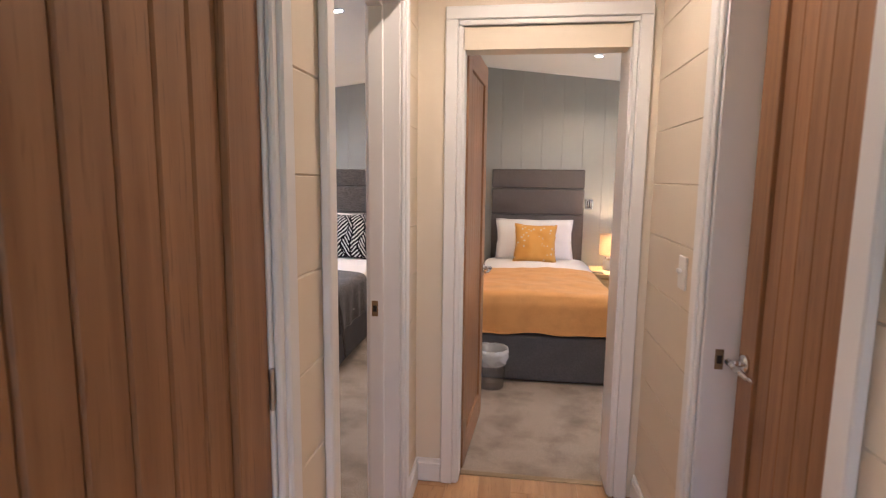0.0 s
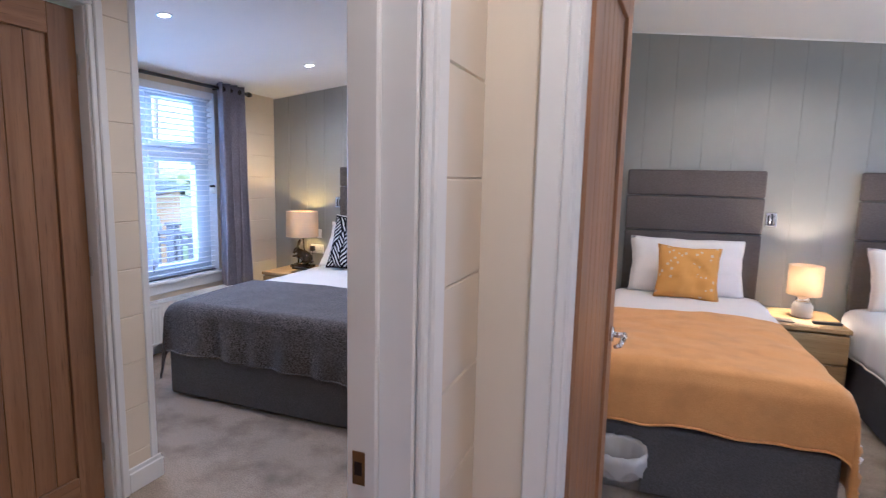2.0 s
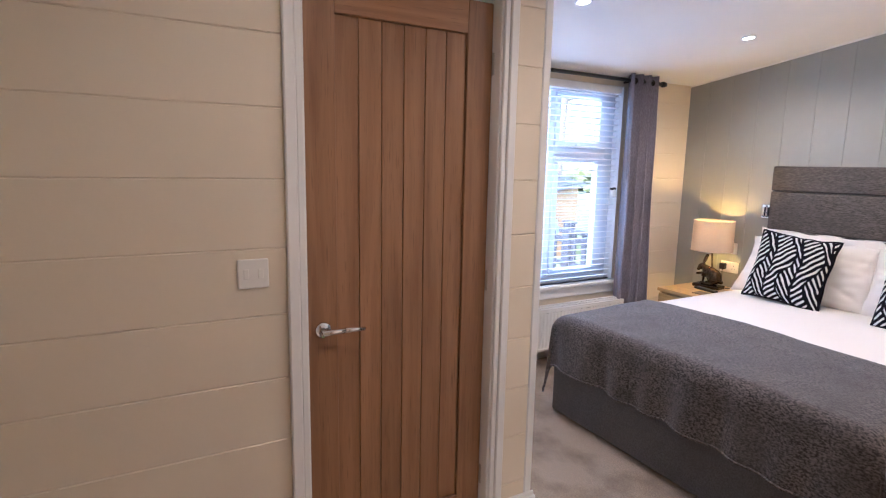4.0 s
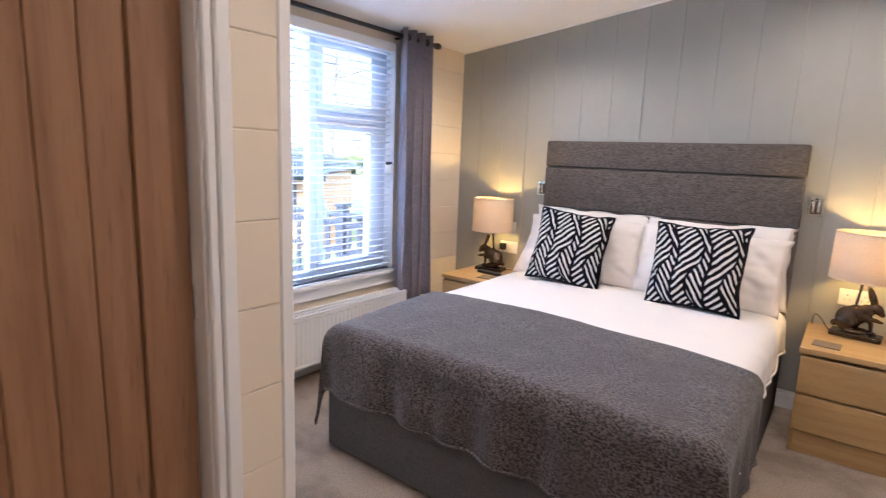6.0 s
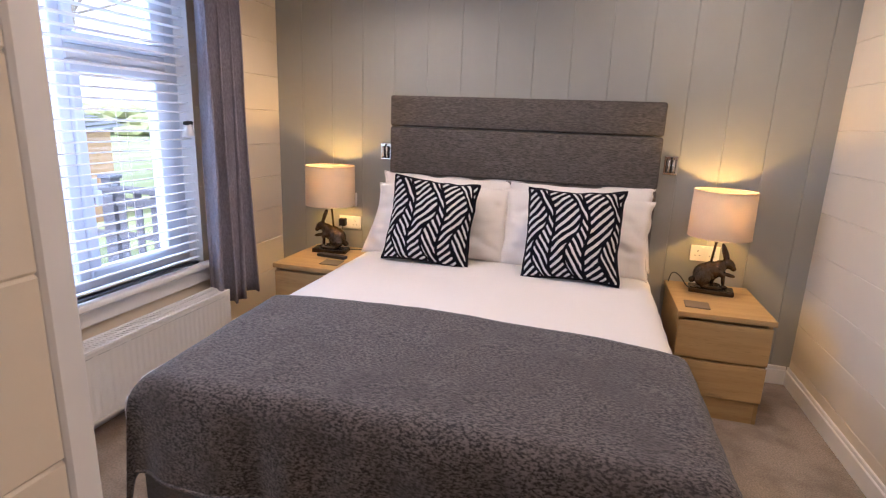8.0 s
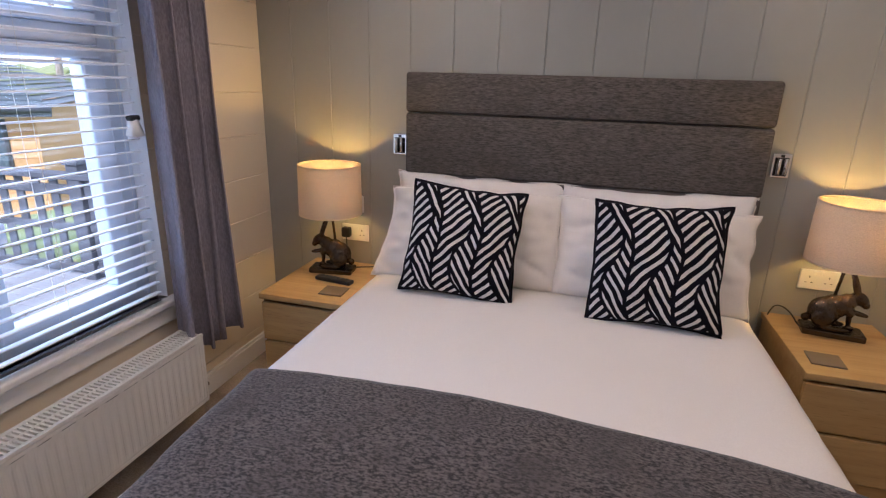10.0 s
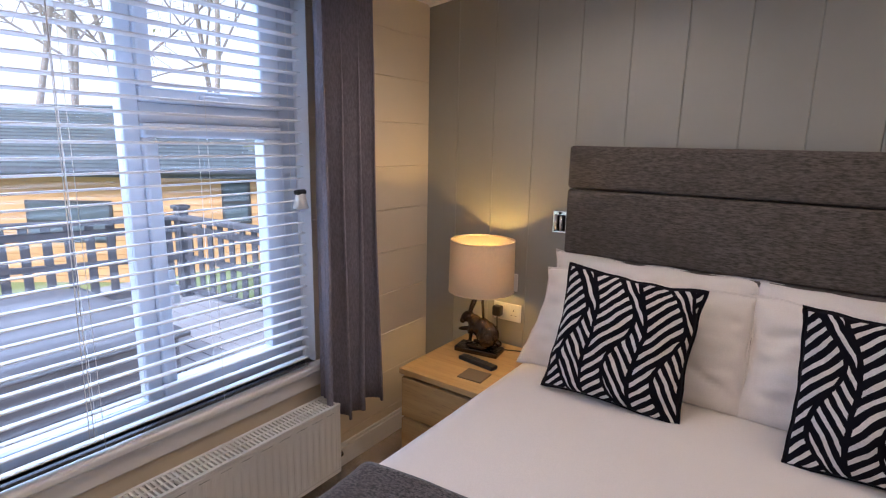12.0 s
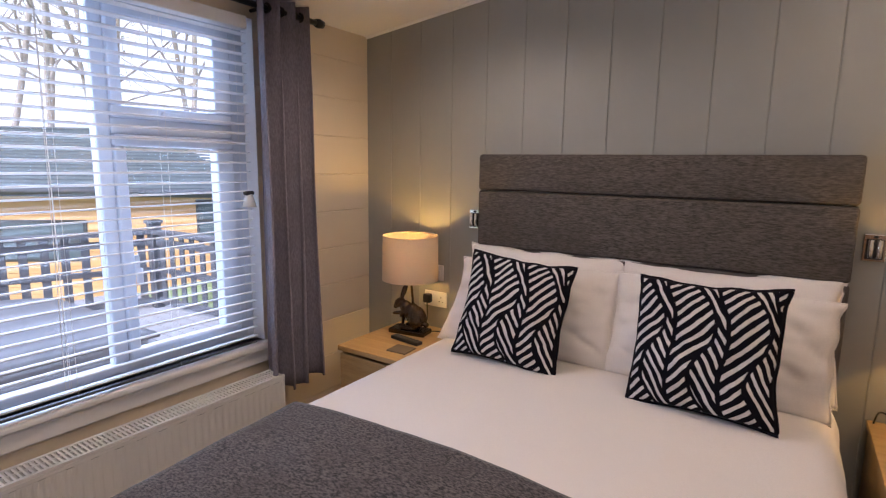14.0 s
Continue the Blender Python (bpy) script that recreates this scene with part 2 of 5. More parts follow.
def leaf_stripes():
    """Black cushion cloth with white slanted stripes in plaited columns."""
    m, n, l, b = tree("plaited_stripe_cloth")
    uv, sep = n.new("ShaderNodeUVMap"), n.new("ShaderNodeSeparateXYZ")
    wob = n.new("ShaderNodeTexNoise")
    wob.inputs["Scale"].default_value = 14.0
    l.new(uv.outputs[0], sep.inputs[0])
    l.new(uv.outputs[0], wob.inputs[0])
    u, v = sep.outputs[0], sep.outputs[1]
    jitter = math_node(n, l, "MULTIPLY", math_node(n, l, "SUBTRACT", wob.outputs[0], 0.5), 0.018)
    u = math_node(n, l, "ADD", u, jitter)
    turn = math_node(n, l, "MULTIPLY", v, 7.4)
    sway = math_node(n, l, "MULTIPLY", math_node(n, l, "SINE", turn), 0.11)
    col = math_node(n, l, "ADD", math_node(n, l, "MULTIPLY", u, 2.9), sway)
    col = math_node(n, l, "ADD", col, math_node(n, l, "MULTIPLY", v, 0.28))
    along = math_node(n, l, "FRACT", col)
    rib = math_node(n, l, "ADD", 0.62, math_node(n, l, "MULTIPLY", math_node(n, l, "COSINE", math_node(n, l, "ADD", turn, 0.9)), 0.17))
    leaf = math_node(n, l, "LESS_THAN", along, rib)
    up = math_node(n, l, "SUBTRACT", math_node(n, l, "MULTIPLY", v, 10.5), math_node(n, l, "MULTIPLY", u, 11.5))
    down = math_node(n, l, "ADD", math_node(n, l, "MULTIPLY", v, 9.0), math_node(n, l, "MULTIPLY", u, 15.0))
    pick = math_node(n, l, "ADD", math_node(n, l, "MULTIPLY", leaf, up), math_node(n, l, "MULTIPLY", math_node(n, l, "SUBTRACT", 1.0, leaf), down))
    on = math_node(n, l, "GREATER_THAN", math_node(n, l, "FRACT", pick), 0.60)
    gap = math_node(n, l, "GREATER_THAN", math_node(n, l, "ABSOLUTE", math_node(n, l, "SUBTRACT", along, rib)), 0.045)
    edge = math_node(n, l, "MULTIPLY", math_node(n, l, "GREATER_THAN", along, 0.045), math_node(n, l, "LESS_THAN", along, 0.955))
    white = math_node(n, l, "MULTIPLY", on, math_node(n, l, "MULTIPLY", edge, gap))
    for side in sep.outputs[0:2]:
        off = math_node(n, l, "ABSOLUTE", math_node(n, l, "SUBTRACT", side, 0.5))
        white = math_node(n, l, "MULTIPLY", white, math_node(n, l, "LESS_THAN", off, 0.478))
    l.new(mixed(n, l, white, (0.006, 0.0055, 0.009), mixed(n, l, noise_node(n, l, 160.0, (1, 1, 1), 2.0), (0.46, 0.44, 0.42), (0.72, 0.69, 0.66))), b.inputs["Base Color"])
    b.inputs["Roughness"].default_value = 0.95
    b.inputs["Specular IOR Level"].default_value = 0.1
    bump(n, l, b, white, 0.6, 0.003)
    return m


STRIPES = leaf_stripes()
BLACKCLOTH = fabric("black_cushion_edging", (0.008, 0.007, 0.010), (0.014, 0.013, 0.016), 300.0, sheen=0.0)


def dotted_mustard():
    m, n, l, b = tree("mustard_print_cloth")
    vor, tc = n.new("ShaderNodeTexVoronoi"), n.new("ShaderNodeTexCoord")
    vor.inputs["Scale"].default_value = 26.0
    l.new(tc.outputs["Object"], vor.inputs[0])
    spot = math_node(n, l, "LESS_THAN", vor.outputs[0], 0.28)
    band = math_node(n, l, "GREATER_THAN", noise_node(n, l, 7.0), 0.5)
    l.new(mixed(n, l, math_node(n, l, "MULTIPLY", spot, band), (0.62, 0.31, 0.06), (0.60, 0.48, 0.32)), b.inputs["Base Color"])
    b.inputs["Roughness"].default_value = 0.95
    return m


PRINT = dotted_mustard()

# ---- building helpers ----


def link(name, bm, material, parent=None, label="", smooth=False):
    me = bpy.data.meshes.new(name)
    bmesh.ops.recalc_face_normals(bm, faces=bm.faces)
    bm.to_mesh(me)
    bm.free()
    if smooth:
        me.polygons.foreach_set("use_smooth", [True] * len(me.polygons))
    me.materials.append(material)
    ob = new(name, me)
    if parent:
        ob.parent = parent
    if label:
        ob["label"] = label
    return ob


part = link


def thing(name, label, category, m=None, group="", kind=""):
    ob = new(name)
    ob.empty_display_size = 0.1
    if m is not None:
        ob.matrix_basis = m
    return tagged(ob, label, category, group, kind)


def box(bm, x0, x1, y0, y1, z0, z1, bev=0.0, seg=2):
    v = [bm.verts.new(p) for p in ((x0, y0, z0), (x1, y0, z0), (x1, y1, z0), (x0, y1, z0), (x0, y0, z1), (x1, y0, z1), (x1, y1, z1), (x0, y1, z1))]
    f = [bm.faces.new([v[i] for i in q]) for q in ((3, 2, 1, 0), (4, 5, 6, 7), (0, 1, 5, 4), (1, 2, 6, 5), (2, 3, 7, 6), (3, 0, 4, 7))]
    if bev:
        edges = list({e for q in f for e in q.edges})
        bmesh.ops.bevel(bm, geom=edges, offset=bev, segments=seg, affect="EDGES", profile=0.5)
    return bm


def boxes(*dims, bev=0.0, seg=2):
    bm = bmesh.new()
    for d in dims:
        box(bm, *d, bev=bev, seg=seg)
    return bm


def tube(bm, a, b, r0, r1=None, seg=16, caps=True):
    a, b = Vector(a), Vector(b)
    d = b - a
    bmesh.ops.create_cone(bm, cap_ends=caps, segments=seg, radius1=r0, radius2=r0 if r1 is None else r1, depth=d.length,
                          matrix=Matrix.Translation((a + b) / 2) @ d.to_track_quat("Z", "Y").to_matrix().to_4x4())
    return bm


def turned(bm, profile, seg=32, centre=(0, 0)):
    """A surface of revolution about z from (radius, z) pairs."""
    rings = [[bm.verts.new((centre[0] + r * math.cos(2 * math.pi * i / seg), centre[1] + r * math.sin(2 * math.pi * i / seg), z)) for i in range(seg)] for r, z in profile]
    for a, b in zip(rings, rings[1:]):
        for i in range(seg):
            bm.faces.new((a[i], a[(i + 1) % seg], b[(i + 1) % seg], b[i]))
    return bm


def blob(bm, centre, radii, turn=(0, 0, 0), sub=2):
    m = pose(*centre, *turn) @ Matrix.Diagonal((*radii, 1))
    bmesh.ops.create_icosphere(bm, subdivisions=sub, radius=1, matrix=m)
    return bm


def wire(name, points, radius, material, parent=None, cyclic=False):
    cu = bpy.data.curves.new(name, "CURVE")
    cu.dimensions, cu.bevel_depth, cu.bevel_resolution = "3D", radius, 3
    sp = cu.splines.new("NURBS")
    sp.points.add(len(points) - 1)
    for p, c in zip(sp.points, points):
        p.co = (*c, 1)
    sp.use_endpoint_u, sp.order_u, sp.use_cyclic_u = True, 3, cyclic
    cu.materials.append(material)
    ob = new(name, cu)
    if parent:
        ob.parent = parent
    return ob


# ---- the large structure ----
WIN_X, HEAD_Y, PART_X, RIDGE_X, EAVE, SLOPE = -3.375, 5.67, -0.305, -0.25, 2.106, 0.1265
FAR_X = 2.62


def roof(x):
    return EAVE + SLOPE * (x - WIN_X) if x < RIDGE_X else EAVE + SLOPE * (RIDGE_X - WIN_X) - 0.115 * (x - RIDGE_X)


def cut(u0, u1, z0, z1, holes):
    """The rectangle less its holes, as rectangles."""
    rects = [(u0, u1, z0, z1)]
    for a, b, c, d in holes:
        out = []
        for p, q, r, s in rects:
            if b <= p or a >= q or d <= r or c >= s:
                out.append((p, q, r, s))
                continue
            if a > p:
                out.append((p, a, r, s))
            if b < q:
                out.append((b, q, r, s))
            if d < s:
                out.append((max(a, p), min(b, q), d, s))
            if c > r:
                out.append((max(a, p), min(b, q), r, c))
        rects = out
    return rects


def wall(name, axis, c0, c1, u0, u1, top, holes=(), label="white-painted wall", material=WALL):
    """A wall that fills c0..c1 across its thickness and u0..u1 along it. top: a height, or roof for a gable."""
    bm = bmesh.new()
    h = top if not callable(top) else 1.9
    for a, b, c, d in cut(u0, u1, -0.02, h, holes):
        box(bm, *((c0, c1, a, b) if axis == "x" else (a, b, c0, c1)), c, d)
    if callable(top):
        marks = sorted({u0, u1, *[m for m in (RIDGE_X,) if u0 < m < u1]})
        for a, b in zip(marks, marks[1:]):
            v = [bm.verts.new(p) for y in (c0, c1) for p in ((a, y, h), (b, y, h), (b, y, top(b)), (a, y, top(a)))]
            for q in ((0, 1, 2, 3), (7, 6, 5, 4), (0, 4, 5, 1), (1, 5, 6, 2), (2, 6, 7, 3), (3, 7, 4, 0)):
                bm.faces.new([v[i] for i in q])
    ob = link(name, bm, material)
    return tagged(ob, label, "wall", kind="structure")


def board_mesh(u0, u1, z0, z1, z1b, chamfer):
    """One painted board lying in the u-z plane, 10 mm thick towards +w; chamfer: which of left, right, bottom, top are eased."""
    t, c = 0.010, 0.0035
    le, ri, bo, to = (c if k else 0.0 for k in chamfer)
    back = [(u0, 0, z0), (u1, 0, z0), (u1, 0, z1b), (u0, 0, z1)]
    mid = [(a, t - c, b) for a, _, b in back]
    front = [(u0 + le, t, z0 + bo), (u1 - ri, t, z0 + bo), (u1 - ri, t, z1b - to), (u0 + le, t, z1 - to)]
    bm = bmesh.new()
    rings = [[bm.verts.new(p) for p in ring] for ring in (back, mid, front)]
    for a, b in zip(rings, rings[1:]):
        for i in range(4):
            bm.faces.new((a[i], a[(i + 1) % 4], b[(i + 1) % 4], b[i]))
    bm.faces.new(rings[2])
    return bm


BOARDS = []


def cladding(parent, axis, plane, side, u0, u1, top, holes=(), material=WALL, upright=False, start=0.15, first=-0.4):
    """Notes 200 mm boards for one face of a wall; they are built at the end of the file."""
    BOARDS.append((parent, axis, plane, side, u0, u1, top, holes, material, upright, start, first))


def slab(name, label, category, material, *dims):
    return tagged(link(name, boxes(*dims), material), label, category, kind="structure")


slab("floor", "mottled grey cut-pile bedroom carpet", "carpet", CARPET, (WIN_X - 0.1, FAR_X, 2.53, HEAD_Y + 0.1, -0.05, 0.0), (-1.94, -0.34, 1.2, 2.53, -0.05, 0.0))

BED_DOOR, NEAR_DOOR, CUP_DOOR, D2, BATH = (1.366, 2.098), (0.325, 1.04), (2.115, 2.79), (-0.075, 0.581), (1.13, 1.765)
HALL_W, HALL_E, END_Y = -0.272, 0.698, 2.445
H1, H2 = 1.985, 1.987


def wide(span, h):
    """The hole in a wall's core that takes a door lining."""
    return (span[0] - 0.024, span[1] + 0.024, -1, h + 0.024)


w_head = wall("wall_north", "y", HEAD_Y + 0.01, HEAD_Y + 0.15, WIN_X - 0.14, FAR_X + 0.1, roof, (), "grey-painted tongue-and-groove headboard wall", GREY)
WINDOW_HOLE = (3.36, 4.905, 0.555, 2.035)
w_win = wall("wall_west", "x", WIN_X - 0.14, WIN_X - 0.01, 2.9, HEAD_Y, EAVE, (WINDOW_HOLE,), "cream boarded window wall")
w_part = wall("wall_partition", "x", PART_X + 0.01, PART_X + 0.09, END_Y + 0.1, HEAD_Y, roof(PART_X), (), "cream boarded wall between the bedrooms")
w_hall = wall("wall_hall_west", "x", HALL_W - 0.103, HALL_W - 0.01, -1.2, END_Y, roof(-0.37), (wide(BED_DOOR, H1), wide(NEAR_DOOR, H1)), "cream boarded hallway wall")
w_cup = wall("wall_cupboard", "x", -2.05, -1.95, 1.2, 3.002, roof(-1.95), (wide(CUP_DOOR, H1),), "cream boarded cupboard wall")
w_cup2 = wall("wall_cupboard_return", "y", 2.912, 3.002, WIN_X, -2.05, EAVE, (), "cream-painted cupboard return wall")
w_south = wall("wall_bedroom_south", "y", 1.1, 1.2, -2.05, HALL_W - 0.103, EAVE + 0.15, (), "cream-painted bedroom wall")
w_d2 = wall("wall_hall_end", "y", END_Y, END_Y + 0.1, HALL_W - 0.103, FAR_X, roof, (wide(D2, H2),), "cream boarded wall at the hallway's end")
wall("wall_twin_return", "y", END_Y + 0.102, END_Y + 0.208, D2[1] + 0.002, FAR_X, roof, (), "white-painted wall beside the twin bedroom door", TRIM)
w_hr = wall("wall_hall_east", "x", HALL_E + 0.01, HALL_E + 0.107, -1.2, END_Y, roof(0.79), (wide(BATH, H1),), "cream boarded hallway wall")
wall("wall_hall_south", "y", -1.3, -1.2, -0.375, 0.805, 2.5, ((-0.12, 0.56, 0.35, 1.95),), "cream-painted hallway wall")
wall("wall_east", "x", FAR_X, FAR_X + 0.1, END_Y + 0.1, HEAD_Y, roof(FAR_X), ((3.6, 4.9, 0.95, 2.0),), "cream-painted bedroom wall")
wall("wall_bathroom", "x", 2.0, 2.1, 0.2, END_Y, 2.22, (), "white bathroom wall")
wall("wall_bathroom_south", "y", 0.1, 0.2, 0.79, 2.1, 2.22, (), "white bathroom wall")
slab("floor_bathroom", "pale bathroom floor", "floor", PLATE, (0.79, 2.1, 0.1, END_Y, -0.05, 0.0))
wall("wall_cupboard_back", "x", -2.75, -2.65, 1.9, 2.912, 2.1, (), "plain cupboard back wall")

bm = bmesh.new()
for x0, x1 in ((WIN_X - 0.15, RIDGE_X), (RIDGE_X, FAR_X + 0.1)):
    v = [bm.verts.new(p) for p in ((x0, -1.35, roof(x0)), (x1, -1.35, roof(x1)), (x1, HEAD_Y + 0.16, roof(x1)), (x0, HEAD_Y + 0.16, roof(x0)))]
    w = [bm.verts.new(q.co + Vector((0, 0, 0.12))) for q in v]
    bm.faces.new(v), bm.faces.new(w)
    for i in range(4):
        bm.faces.new((v[i], v[(i + 1) % 4], w[(i + 1) % 4], w[i]))
tagged(link("ceiling", bm, CEIL), "white sloping vaulted ceiling", "ceiling", kind="structure")

cladding(w_head, "y", HEAD_Y + 0.01, -1, WIN_X, PART_X, roof, (), GREY, True)
cladding(w_head, "y", HEAD_Y + 0.01, -1, PART_X + 0.09, FAR_X, roof, (), GREY, True)
cladding(w_win, "x", WIN_X - 0.01, 1, 3.002, HEAD_Y, EAVE, (WINDOW_HOLE,))
cladding(w_part, "x", PART_X + 0.01, -1, END_Y + 0.1, HEAD_Y, roof(PART_X))
cladding(w_hall, "x", HALL_W - 0.01, 1, -1.2, END_Y, roof(-0.27), ((BED_DOOR[0] - 0.024, BED_DOOR[1] + 0.024, -1, H1 + 0.024), (NEAR_DOOR[0] - 0.024, NEAR_DOOR[1] + 0.024, -1, H1 + 0.024)), start=0.178)
cladding(w_cup, "x", -1.95, 1, 1.2, 2.974, roof(-1.95), ((CUP_DOOR[0] - 0.024, CUP_DOOR[1] + 0.024, -1, H1 + 0.024),), start=0.17)
cladding(w_hr, "x", HALL_E + 0.01, -1, -1.2, END_Y, roof(0.68), ((BATH[0] - 0.024, BATH[1] + 0.024, -1, H1 + 0.024),), start=0.165)



for k, (a, b) in enumerate(((WIN_X, PART_X), (PART_X + 0.09, FAR_X))):
    bm = bmesh.new()
    v = [bm.verts.new((x, HEAD_Y - d, roof(x) - z)) for x in (a, b) for d, z in ((0.0, 0.0), (0.012, 0.0), (0.010, 0.005), (0.005, 0.009), (0.0, 0.010))]
    for i in range(5):
        bm.faces.new((v[i], v[(i + 1) % 5], v[5 + (i + 1) % 5], v[5 + i]))
    bm.faces.new(v[:5]), bm.faces.new(v[5:])
    tagged(link("trim_ceiling", bm, CEIL), "slim white coving along the ceiling edge", "coving", kind="structure")

# ---- skirting, architraves, linings ----
def trim(name, label, *dims, bev=0.004):
    return tagged(link(name, boxes(*dims, bev=bev, seg=1), TRIM), label, "trim", kind="structure")


def skirting(*dims):
    trim("baseboard", "white moulded skirting board", *dims)


skirting((WIN_X, WIN_X + 0.016, 3.03, HEAD_Y, 0, 0.095), (WIN_X, WIN_X + 0.010, 3.03, HEAD_Y, 0.09, 0.112))
skirting((WIN_X + 0.016, PART_X - 0.016, HEAD_Y - 0.016, HEAD_Y, 0, 0.085), (WIN_X + 0.016, PART_X - 0.016, HEAD_Y - 0.010, HEAD_Y, 0.08, 0.105))
skirting((PART_X - 0.016, PART_X, END_Y + 0.1, HEAD_Y, 0, 0.085), (PART_X - 0.010, PART_X, END_Y + 0.1, HEAD_Y, 0.08, 0.105))
skirting((-1.94, -1.924, 2.855, 3.028, 0, 0.09), (-1.94, -1.930, 2.855, 3.022, 0.085, 0.11))
skirting((-1.94, -1.924, 1.22, 2.05, 0, 0.09), (-1.94, -1.930, 1.22, 2.05, 0.085, 0.11))
skirting((HALL_W, HALL_W + 0.016, 2.178, END_Y - 0.016, 0, 0.09), (HALL_W, HALL_W + 0.010, 2.178, END_Y - 0.010, 0.085, 0.11))
skirting((HALL_W + 0.001, -0.156, END_Y - 0.016, END_Y, 0, 0.09), (HALL_W + 0.001, -0.156, END_Y - 0.010, END_Y, 0.085, 0.11))
skirting((HALL_W, HALL_W + 0.016, 1.115, 1.286, 0, 0.09), (HALL_W, HALL_W + 0.010, 1.115, 1.286, 0.085, 0.11))
skirting((HALL_E - 0.016, HALL_E, 1.845, END_Y, 0, 0.09), (HALL_E - 0.010, HALL_E, 1.845, END_Y, 0.085, 0.11))
trim("trim_corner", "white corner strip at the end of the cupboard wall", (-1.985, -1.938, 2.977, 3.012, 0.0, roof(-1.95) - 0.005))
skirting((-0.2, FAR_X, HEAD_Y - 0.016, HEAD_Y, 0, 0.085))


def door_frame(name, axis, wall0, wall1, a, b, h, faces, w=0.075, stop=None):
    """Lining, stop and moulded architrave round a doorway. faces: (plane, side) pairs for the architraves."""
    ob = thing(name, "white-painted door lining with moulded architrave", "door frame", kind="structure")

    def put(bm, u0, u1, c0, c1, z0, z1, bev=0.003):
        box(bm, *((c0, c1, u0, u1) if axis == "x" else (u0, u1, c0, c1)), z0, z1, bev=bev, seg=1)

    for tag, u0, u1, z0, z1 in (("jamb", a - 0.022, a, 0, h), ("jamb", b, b + 0.022, 0, h), ("head", a - 0.022, b + 0.022, h, h + 0.022)):
        bm = bmesh.new()
        put(bm, u0, u1, wall0, wall1, z0, z1)
        part(tag, bm, TRIM, ob)
    if stop:
        for tag, u0, u1, z0, z1 in (("stop", a, a + 0.014, 0, h - 0.014), ("stop", b - 0.014, b, 0, h - 0.014), ("stop", a, b, h - 0.014, h)):
            bm = bmesh.new()
            put(bm, u0, u1, *stop, z0, z1)
            part(tag, bm, TRIM, ob)
    for plane, side in faces:
        for d, p, q in ((0.014, 0.006, 0.028), (0.022, 0.028, w)):
            lo, hi = sorted((plane + side * 0.001, plane + side * d))
            for u0, u1, z0, z1 in ((a - q, a - p, 0, h + p), (b + p, b + q, 0, h + p), (a - q, b + q, h + p, h + q)):
                bm = bmesh.new()
                put(bm, u0, u1, lo, hi, z0, z1, 0.004)
                part("architrave", bm, TRIM, ob)
    return ob


door_frame("door_frame_1", "x", HALL_W - 0.115, HALL_W, *BED_DOOR, H1, ((HALL_W, 1), (HALL_W - 0.115, -1)), 0.078, (HALL_W - 0.116, HALL_W - 0.06))
door_frame("door_frame_2", "x", HALL_W - 0.105, HALL_W, *NEAR_DOOR, H1, ((HALL_W, 1),), 0.073)
door_frame("door_frame_3", "x", -2.05, -1.94, *CUP_DOOR, H1, ((-1.94, 1),), 0.062)
door_frame("door_frame_4", "y", END_Y, END_Y + 0.1, *D2, H2, ((END_Y, -1), (END_Y + 0.1, 1)), 0.08)
door_frame("door_frame_5", "x", HALL_E, HALL_E + 0.107, *BATH, H1, ((HALL_E, -1),), 0.078)


# ---- doors ----
def lever(parent, x, y, z, side, reach):
    """Round-rose lever handle on a leaf lying in the x-z plane; side: -1 or 1 along y; reach: lever's direction along x."""
    bm = bmesh.new()
    tube(bm, (x, y, z), (x, y + side * 0.010, z), 0.026, 0.024, 24)
    tube(bm, (x, y + side * 0.008, z), (x, y + side * 0.045, z), 0.010, seg=12)
    tube(bm, (x - reach * 0.008, y + side * 0.043, z), (x + reach * 0.06, y + side * 0.048, z + 0.004), 0.010, 0.009, 12)
    tube(bm, (x + reach * 0.06, y + side * 0.048, z + 0.004), (x + reach * 0.125, y + side * 0.044, z), 0.009, 0.007, 12)
    tube(bm, (x + reach * 0.118, y + side * 0.045, z + 0.001), (x + reach * 0.130, y + side * 0.030, z - 0.004), 0.007, 0.006, 10)
    return part("handle", bm, CHROME, parent, "polished chrome lever handle", True)


def oak_door(name, label, width, height, m, knob_z=0.89, planks=6, s=0.10, hinges=True, groove=0.0022):
    """Leaf with hinges at x = 0, in the x-z plane, 40 mm thick about y = 0."""
    ob = thing(name, label, "door", m)
    t, zb, zt = 0.020, 0.155, height - 0.11
    for x0, x1 in ((0.0, s), (width - s, width)):
        part("stile", boxes((x0, x1, -t, t, 0.008, height), bev=0.002, seg=1), OAK, ob)
    part("rail", boxes((s, width - s, -t, t, zt, height), bev=0.002, seg=1), OAK_X, ob)
    part("rail", boxes((s, width - s, -t, t, 0.008, zb), bev=0.002, seg=1), OAK_X, ob)
    step = (width - 2 * s) / planks
    for i in range(planks):
        part("plank", boxes((s + i * step + groove / 3, s + (i + 1) * step - groove / 3, -0.009, 0.009, zb, zt), bev=groove, seg=1), OAK, ob)
    part("backing", boxes((s, width - s, -0.003, 0.003, zb, zt)), OAK, ob)
    for side in (-1, 1):
        lever(ob, width - 0.05, side * t, knob_z, side, -1)
    for z in (0.22, 1.0, height - 0.2) if hinges else ():
        bm = boxes((-0.003, 0.0, -0.006, 0.019, z - 0.038, z + 0.038))
        tube(bm, (-0.003, 0.024, z - 0.038), (-0.003, 0.024, z + 0.038), 0.005, seg=10)
        part("hinge", bm, STEEL, ob)
    return ob


